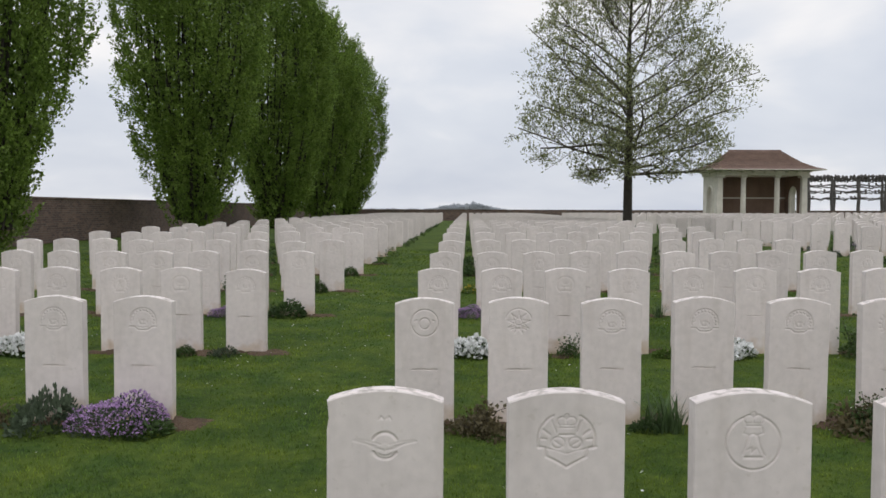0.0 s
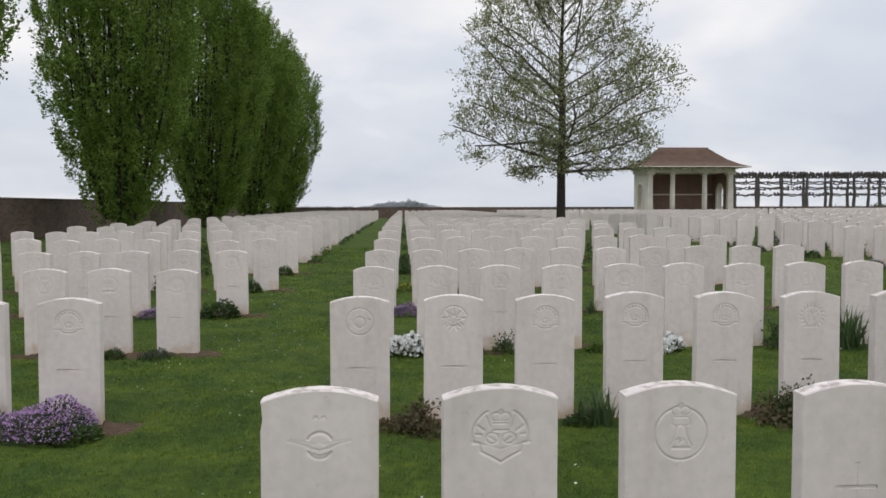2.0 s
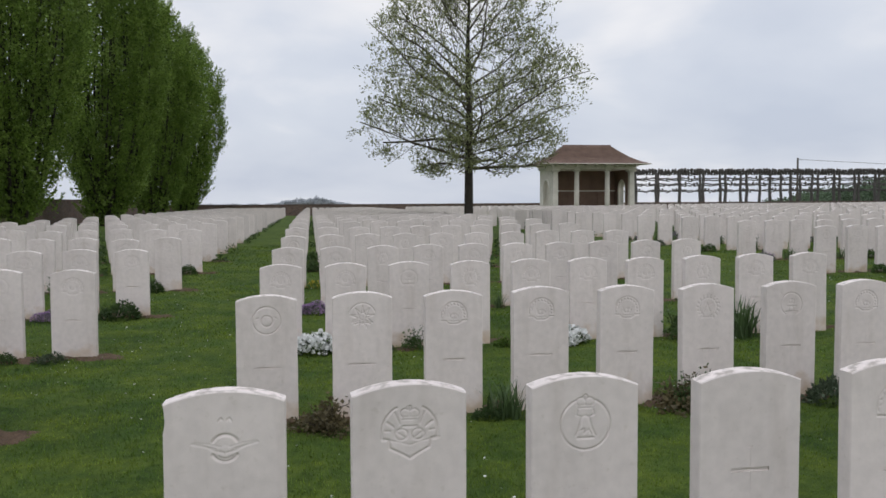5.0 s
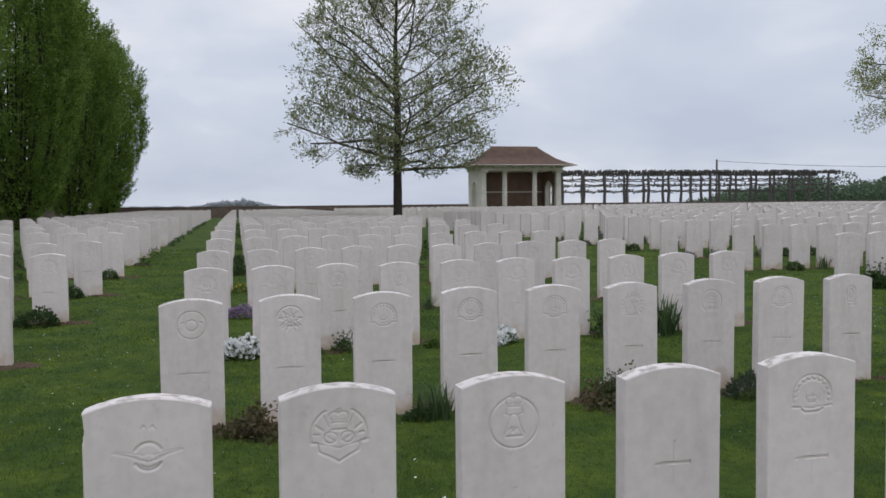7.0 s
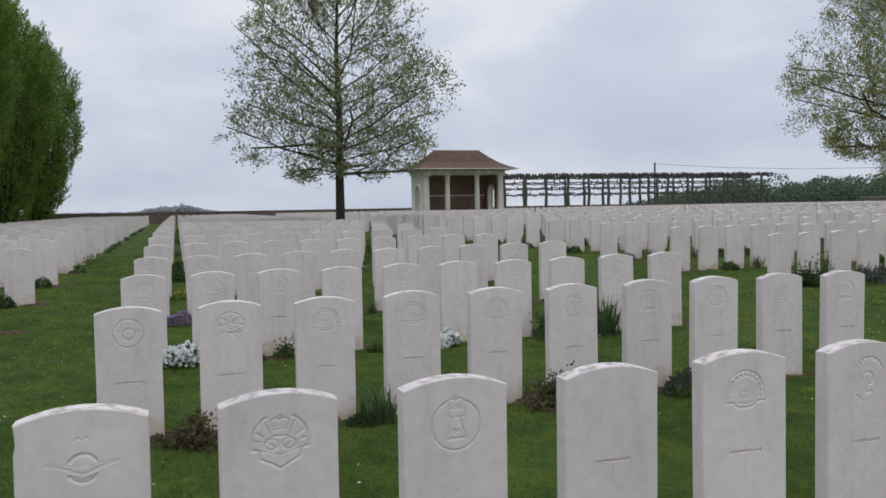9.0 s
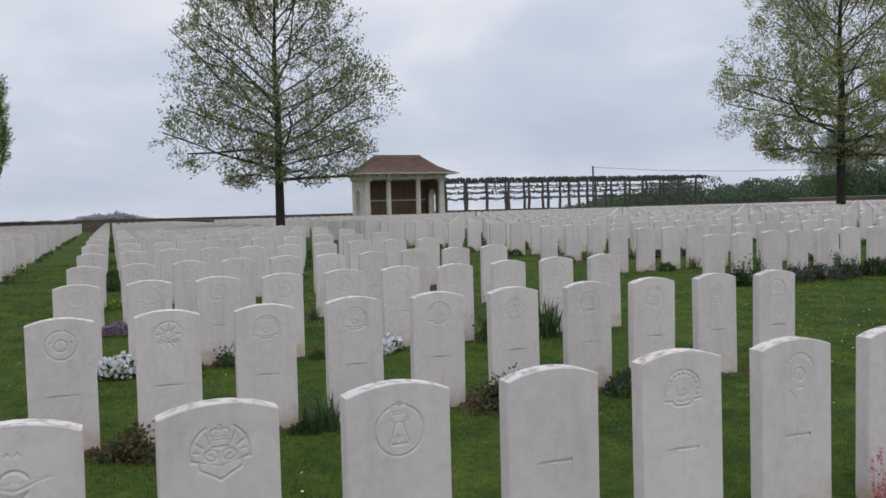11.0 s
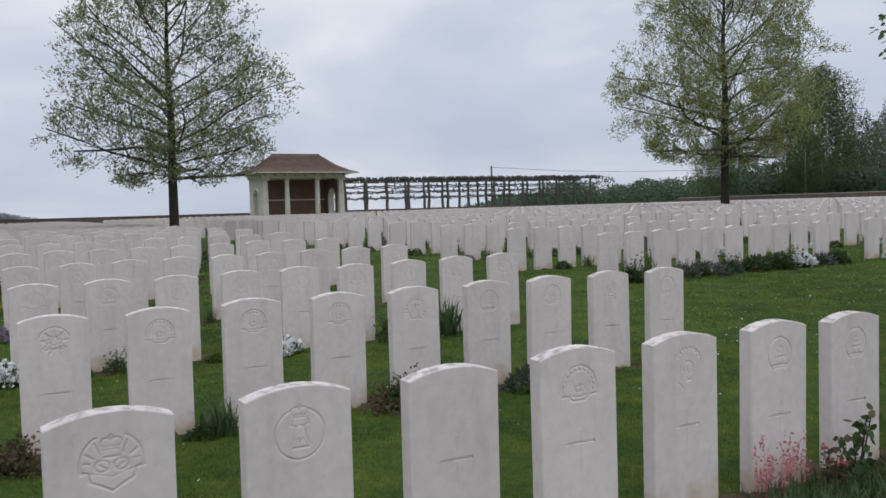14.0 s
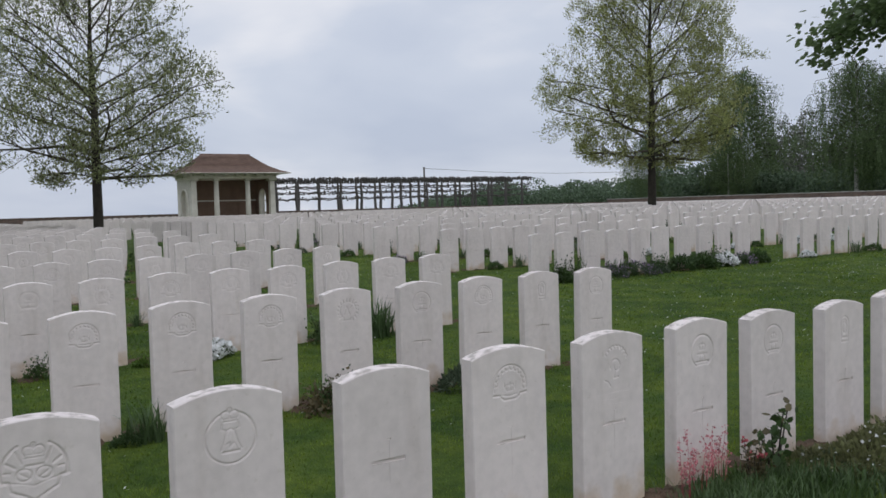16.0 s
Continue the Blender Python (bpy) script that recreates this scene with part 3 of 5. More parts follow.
def build_stones():
    rng = random.Random(11)
    protos = [make_headstone(*k) for k in KINDS]
    used = set()
    near = [p for p in PLACES if p[4] < 34 and -8 < p[3] < 24]
    near = sorted(near, key=lambda p: math.hypot(p[3], p[4]))[:300]
    chosen = {p[:3] for p in near}
    for b, c, k, x, y in near:
        kind = ROW_KINDS[(b, k)][c] if (b, k) in ROW_KINDS else rng.choice((12, 12, 12, 13, 12, 14))
        m = pose(x, y, ground_z(x, y) + rng.gauss(0, 0.006) - SUNK.get((b, c, k), 0), rng.gauss(0, 0.35), rng.gauss(0, 0.3), rng.gauss(0, 0.7))
        if kind in used:
            copy_thing(protos[kind], m)
        else:
            protos[kind].matrix_basis = m
            used.add(kind)
    prof = headstone_profile(5)
    n = len(prof)
    verts, faces = [], []
    for p in PLACES:
        if p[:3] in chosen:
            continue
        x, y = p[3], p[4]
        z, o = ground_z(x, y) + rng.gauss(0, 0.008), len(verts)
        a = rng.gauss(0, 0.012)
        verts += [(x + px, y + a * px, z + pz) for px, pz in prof] + [(x + px, y + T + a * px, z + pz) for px, pz in prof]
        faces.append(tuple(o + i for i in range(n)))
        faces += [(o + i, o + n + i, o + n + (i + 1) % n, o + (i + 1) % n) for i in range(n)]
        faces.append(tuple(o + n + i for i in reversed(range(n))))
    ob = soup("far_headstones", verts, faces, STONE_FAR)
    tagged(ob, "distant rows of white stone war grave headstones", "headstones", kind="stuff")


build_stones()

# ---- walls ----
BACK_Y, LEFT_X, RIGHT_X = 84.0, -13.5, 82.0


def build_wall(name, x0, y0, x1, y1, top, label):
    bm = bmesh.new()
    box(bm, x0, y0, -0.3, x1, y1, top - 0.07)
    ob = part(name, bm, BRICK)
    tagged(ob, label, "wall", kind="structure")
    bm = bmesh.new()
    box(bm, x0 - 0.04, y0 - 0.04, top - 0.07, x1 + 0.04, y1 + 0.04, top, 0.01)
    part("coping", bm, COPING if name == "wall_right" else BRICK, ob)


build_wall("wall_back", LEFT_X - 0.35, BACK_Y, RIGHT_X + 0.35, BACK_Y + 0.35, 1.39, "low brown brick boundary wall with flat coping")
build_wall("wall_left", LEFT_X - 0.35, 4, LEFT_X, BACK_Y - 0.05, 1.39 + 0.375, "dark brown brick boundary wall")
build_wall("wall_right", RIGHT_X, -10, RIGHT_X + 0.35, BACK_Y - 0.05, 1.8, "brick boundary wall with pale stone coping")


# ---- shelter ----
def arch_wall(bm, x, y0, y1, z0, z1, t, cy, r, spring, n=10):
    """A side wall, t thick from x, pierced by a round-headed opening centred on cy."""
    left, right = cy - r, cy + r
    box(bm, x, y0, z0, x + t, left, z1)
    box(bm, x, right, z0, x + t, y1, z1)
    arc = [(cy - r * math.cos(math.pi * i / n), spring + r * math.sin(math.pi * i / n)) for i in range(n + 1)]
    for (ya, za), (yb, zb) in zip(arc, arc[1:]):
        vs = [bm.verts.new(p) for p in ((x, ya, za), (x, yb, zb), (x, yb, z1), (x, ya, z1), (x + t, ya, za), (x + t, yb, zb), (x + t, yb, z1), (x + t, ya, z1))]
        for f in ((0, 3, 2, 1), (4, 5, 6, 7), (0, 1, 5, 4)):
            bm.faces.new([vs[i] for i in f])
    bmesh.ops.remove_doubles(bm, verts=bm.verts, dist=0.0005)


def build_shelter():
    ob = new("shelter")
    ob.location = (22.15, 62.0, 0.30)
    tagged(ob, "open brick and limestone shelter with a hipped tile roof", "shelter")
    hw, dp, z0, zc = 3.25, 3.6, 0.1, 3.62
    bm = box(bmesh.new(), -hw - 0.25, -0.25, -0.4, hw + 0.25, dp + 0.25, z0, 0.02)
    part("plinth", bm, LIME, ob)
    # columns along the front: square piers at the corners, slimmer shafts between
    for x, w in ((-hw + 0.2, 0.52), (-1.32, 0.36), (1.12, 0.36), (hw - 0.2, 0.52)):
        bm = bmesh.new()
        tube(bm, [(x, 0.22, z0 + 0.14), (x, 0.22, 1.4), (x, 0.22, zc - 0.16)], [w / 2 * 1.12, w / 2 * 1.1, w / 2 * 0.98], 4 if w > 0.5 else 14)
        if w > 0.5:
            bmesh.ops.rotate(bm, verts=bm.verts, cent=(x, 0.22, 0), matrix=Matrix.Rotation(radians(0), 3, "Z"))
        pillar = part("column", bm, LIME, ob, smooth=w < 0.5)
        bm = box(bmesh.new(), x - w * 0.62, 0.22 - w * 0.62, z0, x + w * 0.62, 0.22 + w * 0.62, z0 + 0.14, 0.02)
        part("base", bm, LIME, pillar)
        bm = box(bmesh.new(), x - w * 0.62, 0.22 - w * 0.62, zc - 0.16, x + w * 0.62, 0.22 + w * 0.62, zc, 0.02)
        part("capital", bm, LIME, pillar)
    # end walls with arched openings, brick back wall
    for x, t in ((-hw, 0.3), (hw - 0.3, 0.3)):
        bm = bmesh.new()
        arch_wall(bm, x, 0.45, dp, z0, zc, t, 1.75, 0.72, 2.1)
        end = part("end_wall", bm, LIME, ob, "pale stone end wall with an arched opening")
        bm = bmesh.new()
        arch_wall(bm, x + (t + 0.003 if x < 0 else -0.083), 0.45, dp - 0.36, z0, zc - 0.003, 0.08, 1.75, 0.74, 2.1)
        part("lining", bm, PANEL, end, "reddish brick lining")
        bm = bmesh.new()
        for fx in (x - 0.015, x + t + 0.015):
            arc = [(fx, 1.75 - 0.76 * math.cos(math.pi * i / 12), 2.1 + 0.76 * math.sin(math.pi * i / 12)) for i in range(13)]
            tube(bm, [(fx, 0.99, z0)] + arc + [(fx, 2.51, z0)], [0.09] * 15, 6)
        part("arch_trim", bm, LIME, end, "pale stone arch surround")
    bm = box(bmesh.new(), -hw + 0.3, dp - 0.35, z0, hw - 0.3, dp, zc)
    back = part("back_wall", bm, PANEL, ob)
    bm = bmesh.new()
    for a, b in ((-2.8, -1.4), (-1.1, 1.1), (1.4, 2.8)):
        box(bm, a, dp - 0.39, 0.9, b, dp - 0.35, 1.9, 0.01)
    part("panel", bm, PANEL, back)
    bm = box(bmesh.new(), -hw + 0.3, dp - 0.4, 1.98, hw - 0.3, dp - 0.35, 2.08)
    part("band", bm, LIME, back, "pale stone string course")
    bm = box(bmesh.new(), -hw + 0.4, dp - 0.85, z0, hw - 0.4, dp - 0.41, z0 + 0.45, 0.02)
    part("bench", bm, LIME, ob)
    # entablature with dentil brackets
    bm = box(bmesh.new(), -hw - 0.1, -0.1, zc, hw + 0.1, dp + 0.1, zc + 0.24, 0.02)
    part("entablature", bm, LIME, ob)
    bm = box(bmesh.new(), -hw - 0.22, -0.22, zc + 0.24, hw + 0.22, dp + 0.22, zc + 0.32, 0.015)
    part("cornice", bm, LIME, ob)
    for i in range(9):
        x = -hw + 0.1 + (2 * hw - 0.2) * i / 8
        part("bracket", box(bmesh.new(), x - 0.07, -0.7, zc + 0.2, x + 0.07, -0.2, zc + 0.33, 0.01), LIME, ob)
    # bell-cast hipped roof
    levels = [(1.0, 0.0), (0.93, 0.07), (0.82, 0.20), (0.62, 0.56), (0.46, 0.99), (0.30, 1.45)]
    ex, ey, ze = hw + 0.95, dp / 2 + 0.95, zc + 0.42
    ridge, ry = 1.95, 0.12
    bm = bmesh.new()
    rings = []
    for s, z in levels:
        f = (s - 0.30) / 0.70
        rx, rr = ridge + (ex - ridge) * f, ry + (ey - ry) * f
        rings.append([bm.verts.new((sx * rx, dp / 2 + sy * rr, ze + z)) for sx, sy in ((-1, -1), (1, -1), (1, 1), (-1, 1))])
    for a, b in zip(rings, rings[1:]):
        for i in range(4):
            bm.faces.new((a[i], a[(i + 1) % 4], b[(i + 1) % 4], b[i]))
    bm.faces.new(rings[-1])
    bm.faces.new(rings[0][::-1])
    roof = part("roof", bm, ROOF, ob, "weathered red-brown clay tile roof")
    bm = box(bmesh.new(), -ex - 0.02, dp / 2 - ey - 0.02, ze - 0.06, ex + 0.02, dp / 2 + ey + 0.02, ze - 0.004, 0.02)
    part("eave", bm, LIME, roof)
    # courses of tiles, a lip at each course
    bm = bmesh.new()
    for i in range(1, 15):
        z = 1.45 * i / 15
        s = float(np.interp(z, [l[1] for l in levels], [l[0] for l in levels]))
        f = (s - 0.30) / 0.70
        rx, rr = ridge + (ex - ridge) * f + 0.02, ry + (ey - ry) * f + 0.02
        for (xa, ya), (xb, yb) in zip(((-rx, -rr), (rx, -rr), (rx, rr), (-rx, rr)), ((rx, -rr), (rx, rr), (-rx, rr), (-rx, -rr))):
            tube(bm, [(xa, dp / 2 + ya, ze + z + 0.005), (xb, dp / 2 + yb, ze + z + 0.005)], [0.018, 0.018], 4)
    part("tile_course", bm, ROOF, roof)
    bm = tube(bmesh.new(), [(-ridge, dp / 2, ze + 1.47), (ridge, dp / 2, ze + 1.47)], [0.09, 0.09], 8)
    part("ridge", bm, ROOF, roof)


build_shelter()


def copy_sized(ob, m):
    """A copy at the pose and size that m gives, whatever the size of the first."""
    return copy_thing(ob, m @ Matrix.Diagonal([1 / s for s in ob.scale] + [1]))


# ---- leaves and trees ----
def leaf_cloud(points, size, rng, up=0.0, aspect=0.55, heading=None, full=False):
    """Rhombic leaves at the points, turned at random; returns vertices and faces."""
    n = len(points)
    a = rng.normal(size=(n, 3))
    if heading is not None:
        a = heading + 0.45 * a
    a[:, 2] += up
    a /= np.linalg.norm(a, axis=1)[:, None]
    b = np.cross(a, rng.normal(size=(n, 3)))
    b /= np.linalg.norm(b, axis=1)[:, None]
    s = size * rng.uniform(0.6, 1.3, size=(n, 1))
    p = np.asarray(points)
    if full:                       # rounder six-cornered leaves for boughs near by
        w = b * s * aspect * 0.5
        v = np.stack([p, p + a * s * 0.28 + w * 0.9, p + a * s * 0.66 + w * 0.8, p + a * s, p + a * s * 0.66 - w * 0.8, p + a * s * 0.28 - w * 0.9], 1).reshape(-1, 3)
        return v, np.arange(6 * n).reshape(n, 6)
    v = np.stack([p, p + a * s * 0.5 + b * s * aspect * 0.5, p + a * s, p + a * s * 0.5 - b * s * aspect * 0.5], 1).reshape(-1, 3)
    f = np.arange(4 * n).reshape(n, 4)
    return v, f


def cloud_object(name, points, size, mat, seed, parent=None, **kw):
    v, f = leaf_cloud(points, size, np.random.default_rng(seed), **kw)
    return soup(name, v.tolist(), f.tolist(), mat, parent)


COL_Z = [0.3, 0.6, 1.0, 2.2, 3.4, 5.0, 7.0, 8.8, 10.5, 12.5, 14.5, 16.0, 16.8]
COL_R = [0.4, 0.85, 1.2, 1.75, 2.15, 2.65, 3.2, 3.45, 3.4, 2.9, 1.95, 0.9, 0.05]


def build_columnar(seed):
    """An upright, egg-shaped hornbeam: steep stems fanning from a short trunk, clothed in rising leafy sprays."""
    rng = np.random.default_rng(seed)
    tree = new("columnar_tree")
    tagged(tree, "dense upright egg-shaped green hornbeam tree in full leaf", "tree", "row of columnar trees")
    bm = bmesh.new()
    tube(bm, [(0, 0, -0.1), (0, 0, 0.5), (0.03, 0, 1.4)], [0.34, 0.27, 0.24], 10)
    part("trunk", bm, BARK, tree)

    def reach(z, az):
        """The crown's radius: ridges and hollows run up it, lumps break its edge."""
        lump = 1 + 0.04 * np.sin(5 * az + seed) + 0.03 * np.sin(3 * az - 1.3 * z + seed)
        return np.interp(z, COL_Z, COL_R) * lump
    bm = bmesh.new()
    for i in range(44):
        az, q = 2.399963 * i, math.sqrt((i + 0.5) / 44) * 0.7
        top = 15.5 * (1 - 0.6 * q ** 2.2)
        zs = np.linspace(0.7, top, 7)
        path = [(float(reach(z, az)) * q * math.cos(az + 0.05 * k), float(reach(z, az)) * q * math.sin(az + 0.05 * k), z) for k, z in enumerate(zs)]
        tube(bm, path, [0.08, 0.065, 0.055, 0.045, 0.034, 0.024, 0.012], 5)
    part("branchwork", bm, BARK, tree)
    # sprays gather in plumes that stand out of the crown's shell, with dark hollows between
    zs = np.linspace(0.4, 16.2, 80)
    share = np.cumsum(np.interp(zs, COL_Z, COL_R))
    plumes, each, per = 240, 7, 74
    n = plumes * each
    pz, pa = np.interp(rng.random(plumes), share / share[-1], zs), rng.uniform(0, 2 * math.pi, plumes)
    proud = rng.uniform(0.84, 1.06, plumes)
    g = np.repeat(np.arange(plumes), each)
    dz, da = rng.normal(size=n) * 0.55, rng.normal(size=n) * 0.22
    z = np.clip(pz[g] + dz, 0.4, 16.3)
    az = pa[g] + da / np.maximum(0.7, np.interp(z, COL_Z, COL_R))
    r = reach(z, az) * (proud[g] - 0.10 * (da / 0.22) ** 2 * 0.5 - 0.14 * rng.random(n))
    out = np.stack([np.cos(az), np.sin(az), 0 * az], 1)
    base = out * r[:, None] + np.stack([0 * z, 0 * z, z - 0.3], 1)
    axis = out * rng.uniform(0.15, 0.55, (n, 1)) + np.array([0, 0, 1.0]) + 0.22 * rng.normal(size=(n, 3))
    axis /= np.linalg.norm(axis, axis=1)[:, None]
    length = rng.uniform(0.45, 1.2, n)
    wide = rng.uniform(0.07, 0.15, n) * np.clip(z / 2.5, 0.5, 1)
    k = np.repeat(np.arange(n), per)
    t = rng.random(n * per)
    pts = base[k] + axis[k] * (length[k] * t)[:, None] + rng.normal(size=(n * per, 3)) * (wide[k] * (1.15 - 0.75 * t))[:, None]
    heads = axis[k] * 0.5 + out[k] * 0.6
    v, f = leaf_cloud(pts, 0.102, rng, heading=heads, aspect=0.62)
    # leaf inside the shell closes the crown
    m = 21000
    zi, ai = rng.uniform(0.8, 15.5, m), rng.uniform(0, 2 * math.pi, m)
    ri = reach(zi, ai) * np.sqrt(rng.random(m)) * 0.8
    vi, fi = leaf_cloud(np.stack([ri * np.cos(ai), ri * np.sin(ai), zi], 1), 0.2, rng, up=0.4, aspect=0.7)
    soup("crown", v.tolist() + vi.tolist(), f.tolist() + (fi + len(v)).tolist(), LEAF_POPLAR, tree)
    return tree


TREE_X = -11.2


def place_columnars():
    a, b = build_columnar(3), build_columnar(8)
    spots = [(19.6, 0.76, 40), (34.6, 0.94, 10), (49.4, 1.04, 200), (64.5, 1.05, 300), (79.5, 1.05, 95)]
    for i, (y, s, turn) in enumerate(spots):
        x = TREE_X + SLOPE * y
        m = pose(x, y, ground_z(x, y), 0, 0, turn) @ Matrix.Diagonal((s, s, 1, 1))
        src = a if i % 2 else b
        if i < 2:
            src.matrix_basis = m
        else:
            copy_sized(src, m)


place_columnars()


def build_open_tree(seed, leaf, leaves_per_twig, label, leaf_size=0.12, wide=1.0):
    """A young oak: a straight leader with rising limbs, forked twigs and thin spring leaf."""
    rng = random.Random(seed)
    nrng = np.random.default_rng(seed)
    tree = new("oak_tree")
    tagged(tree, label, "tree")
    bm = bmesh.new()
    lead = [(0, 0, -0.1), (0.0, 0, 0.25), (0.01, 0, 2.4), (0.05, 0.03, 4.5), (-0.02, 0, 6.5), (0.06, 0, 8.5), (0.0, 0, 11.2)]
    rad = [0.25, 0.175, 0.15, 0.12, 0.085, 0.05, 0.012]
    tube(bm, lead, rad, 10)
    part("trunk", bm, BARK, tree, smooth=True)
    bm = bmesh.new()
    tips = []

    def at(z):
        return Vector([float(np.interp(z, [p[2] for p in lead], [p[k] for p in lead])) for k in (0, 1)] + [z])

    def edge(p):
        """The crown's radius, with a lobe reaching out on one flank and a bay above it."""
        r = float(np.interp(p.z, [1.9, 2.2, 2.5, 3.1, 4.2, 5.2, 6.2, 7.2, 8.8, 10, 11, 11.8], [0.1, 1.8, 3.0, 3.9, 4.2, 4.3, 4.0, 3.6, 3.1, 2.3, 1.3, 0.3])) * wide
        side = p.x / max(0.3, math.hypot(p.x, p.y))
        return r * (1 + max(0, side) * (0.20 * math.exp(-((p.z - 5.2) / 0.8) ** 2) - 0.12 * math.exp(-((p.z - 6.9) / 0.6) ** 2)) + max(0, -side) * 0.12 * math.exp(-((p.z - 4.1) / 1.0) ** 2))

    def limb(p, d, length, r, level):
        n, p0 = 5 if level < 2 else 3, p
        path, radii = [p.copy()], [r]
        for i in range(n):
            d = (d + Vector((rng.gauss(0, 0.15), rng.gauss(0, 0.15), rng.gauss(0.03, 0.11)))).normalized()
            p = p + d * (length / n)
            if math.hypot(p.x, p.y) > edge(p) * (rng.uniform(0.86, 1.02) if level == 0 else rng.uniform(0.84, 1.12)):
                break
            path.append(p.copy())
            radii.append(max(0.0025, r * (1 - 0.85 * (i + 1) / n)))
        if len(path) < 2:
            return
        n = len(path) - 1
        tube(bm, path, radii, 6 if level == 0 else 4 if level == 1 else 3)
        if level >= 1 or n > 2:
            for q in path[1 if level else 3:]:
                tips.append((q, d))
        if level < 3:
            m = (11 if p0.z < 4.6 else 8, 5, 3)[level]
            for i in range(m):
                s = (0.12 if level == 0 else 0.15) + 0.85 * (i + rng.random()) / m
                s = min(s, 0.99)
                k = min(int(s * n), n - 1)
                q = path[k].lerp(path[k + 1], s * n - k)
                dd = (path[k + 1] - path[k]).normalized()
                side = dd.orthogonal()
                side.rotate(Matrix.Rotation(rng.uniform(0, 2 * math.pi), 3, dd))
                nd = (dd * 0.75 + side * rng.uniform(0.5, 0.95) + Vector((0, 0, 0.12))).normalized()
                limb(q, nd, length * (0.40, 0.42, 0.5)[level] * rng.uniform(0.7, 1.25) * (1.15 - 0.5 * s), max((0.009, 0.0045, 0.003)[level], radii[k] * 0.42), level + 1)
    nl = 46
    for i in range(nl):
        s = i / (nl - 1)
        z = 2.35 + 7.9 * s ** 1.3
        reach = float(np.interp(z, [2.3, 3.2, 5, 7, 9, 10.3], [4.9, 5.8, 5.7, 4.6, 3.2, 1.4])) * rng.uniform(0.75, 1.08) * wide
        az = 2.4 * i + rng.uniform(-0.4, 0.4)
        rise = float(np.interp(z, [2.3, 3.2, 5, 8, 10], [0.02, 0.22, 0.62, 1.0, 1.6]))
        d = Vector((math.cos(az), math.sin(az), rise)).normalized()
        limb(at(z), d, reach * math.sqrt(1 + rise * rise * 0.7), (0.062 - 0.038 * s) * rng.uniform(0.65, 1.1), 0)
    part("branchwork", bm, TWIG, tree)
    P = np.array([tuple(t[0]) for t in tips])
    Hd = np.array([tuple(t[1]) for t in tips])
    P = np.repeat(P, leaves_per_twig, 0)
    Hd = np.repeat(Hd, leaves_per_twig, 0) + np.array([0, 0, 0.35])
    P = P + nrng.normal(size=P.shape) * 0.065
    v, f = leaf_cloud(P, leaf_size, nrng, heading=Hd, aspect=0.4)
    soup("crown", v.tolist(), f.tolist(), leaf, tree)
    return tree


oak = build_open_tree(5, LEAF_OAK, 2, "young oak tree with sparse olive spring leaves among headstones", 0.112)
oak.matrix_basis = pose(6.0, 30.0, ground_z(6, 30), 0, 0, 0)
oak_far = build_open_tree(12, LEAF_OAK_FAR, 5, "larger oak tree with thin yellow-green spring leaves", 0.085, 1.08)
oak_far.matrix_basis = pose(34.2, 31.6, ground_z(34.2, 31.6), 0, 0, -47) @ Matrix.Diagonal((1.34, 1.34, 1.36, 1))


def build_pleached():
    """One of a double row of pleached limes, trained flat in four sagging tiers, the top one thick with knuckles."""
    rng = random.Random(2)
    tree = new("pleached_tree")
    tagged(tree, "leafless pleached lime tree trained in flat knobbly tiers", "tree", "double row of pleached trees")
    bm = tube(bmesh.new(), [(0, 0, -0.1), (0.04, 0, 1.2), (-0.05, 0, 2.4), (0.03, 0, 3.4), (0, 0, 4.4)], [0.22, 0.18, 0.17, 0.15, 0.13], 8)
    part("trunk", bm, KNUCKLE, tree)
    for z in (2.3, 2.95, 3.6, 4.3):
        bm = bmesh.new()
        for sx in (-1, 1):
            path = [(0, 0, z)] + [(sx * 0.36 * i, rng.gauss(0, 0.05), z + 0.10 - 0.12 * i + 0.022 * i * i + rng.gauss(0, 0.07)) for i in range(1, 5)]
            tube(bm, path, [0.10, 0.08, 0.07, 0.065, 0.05], 6)
        tier = part("tier", bm, KNUCKLE, tree)
        for q in [(sx * 0.36 * i, z + 0.08) for sx in (-1, 1) for i in range(1, 5)] + [(0, z + 0.1)]:
            if z > 4 or rng.random() < 0.25:
                bm = bmesh.new()
                r = rng.uniform(0.13, 0.22) if z > 4 else 0.10
                bmesh.ops.create_icosphere(bm, subdivisions=2, radius=r, matrix=Matrix.Translation((q[0], rng.gauss(0, 0.05), q[1])) @ Matrix.Diagonal((0.9, 0.9, rng.uniform(0.8, 1.5), 1)))
                for v in bm.verts:
                    v.co += Vector((rng.gauss(0, 0.03), rng.gauss(0, 0.03), rng.gauss(0, 0.04)))
                part("knuckle", bm, KNUCKLE, tier)
    return tree


def place_pleached():
    src = build_pleached()
    rng = random.Random(9)
    first = True
    for row, y in ((0, 87.0), (1, 94.5)):
        for i in range(14):
            x = 35.6 + 2.62 * i + row * (3.3 + 0.0 * i) + rng.gauss(0, 0.12)
            m = pose(x, y + rng.gauss(0, 0.1), ground_z(x, y) - 0.05, 0, rng.gauss(0, 1), rng.choice((0, 180)) + rng.gauss(0, 6))
            if first:
                src.matrix_basis = m
                first = False
            else:
                copy_thing(src, m)


place_pleached()


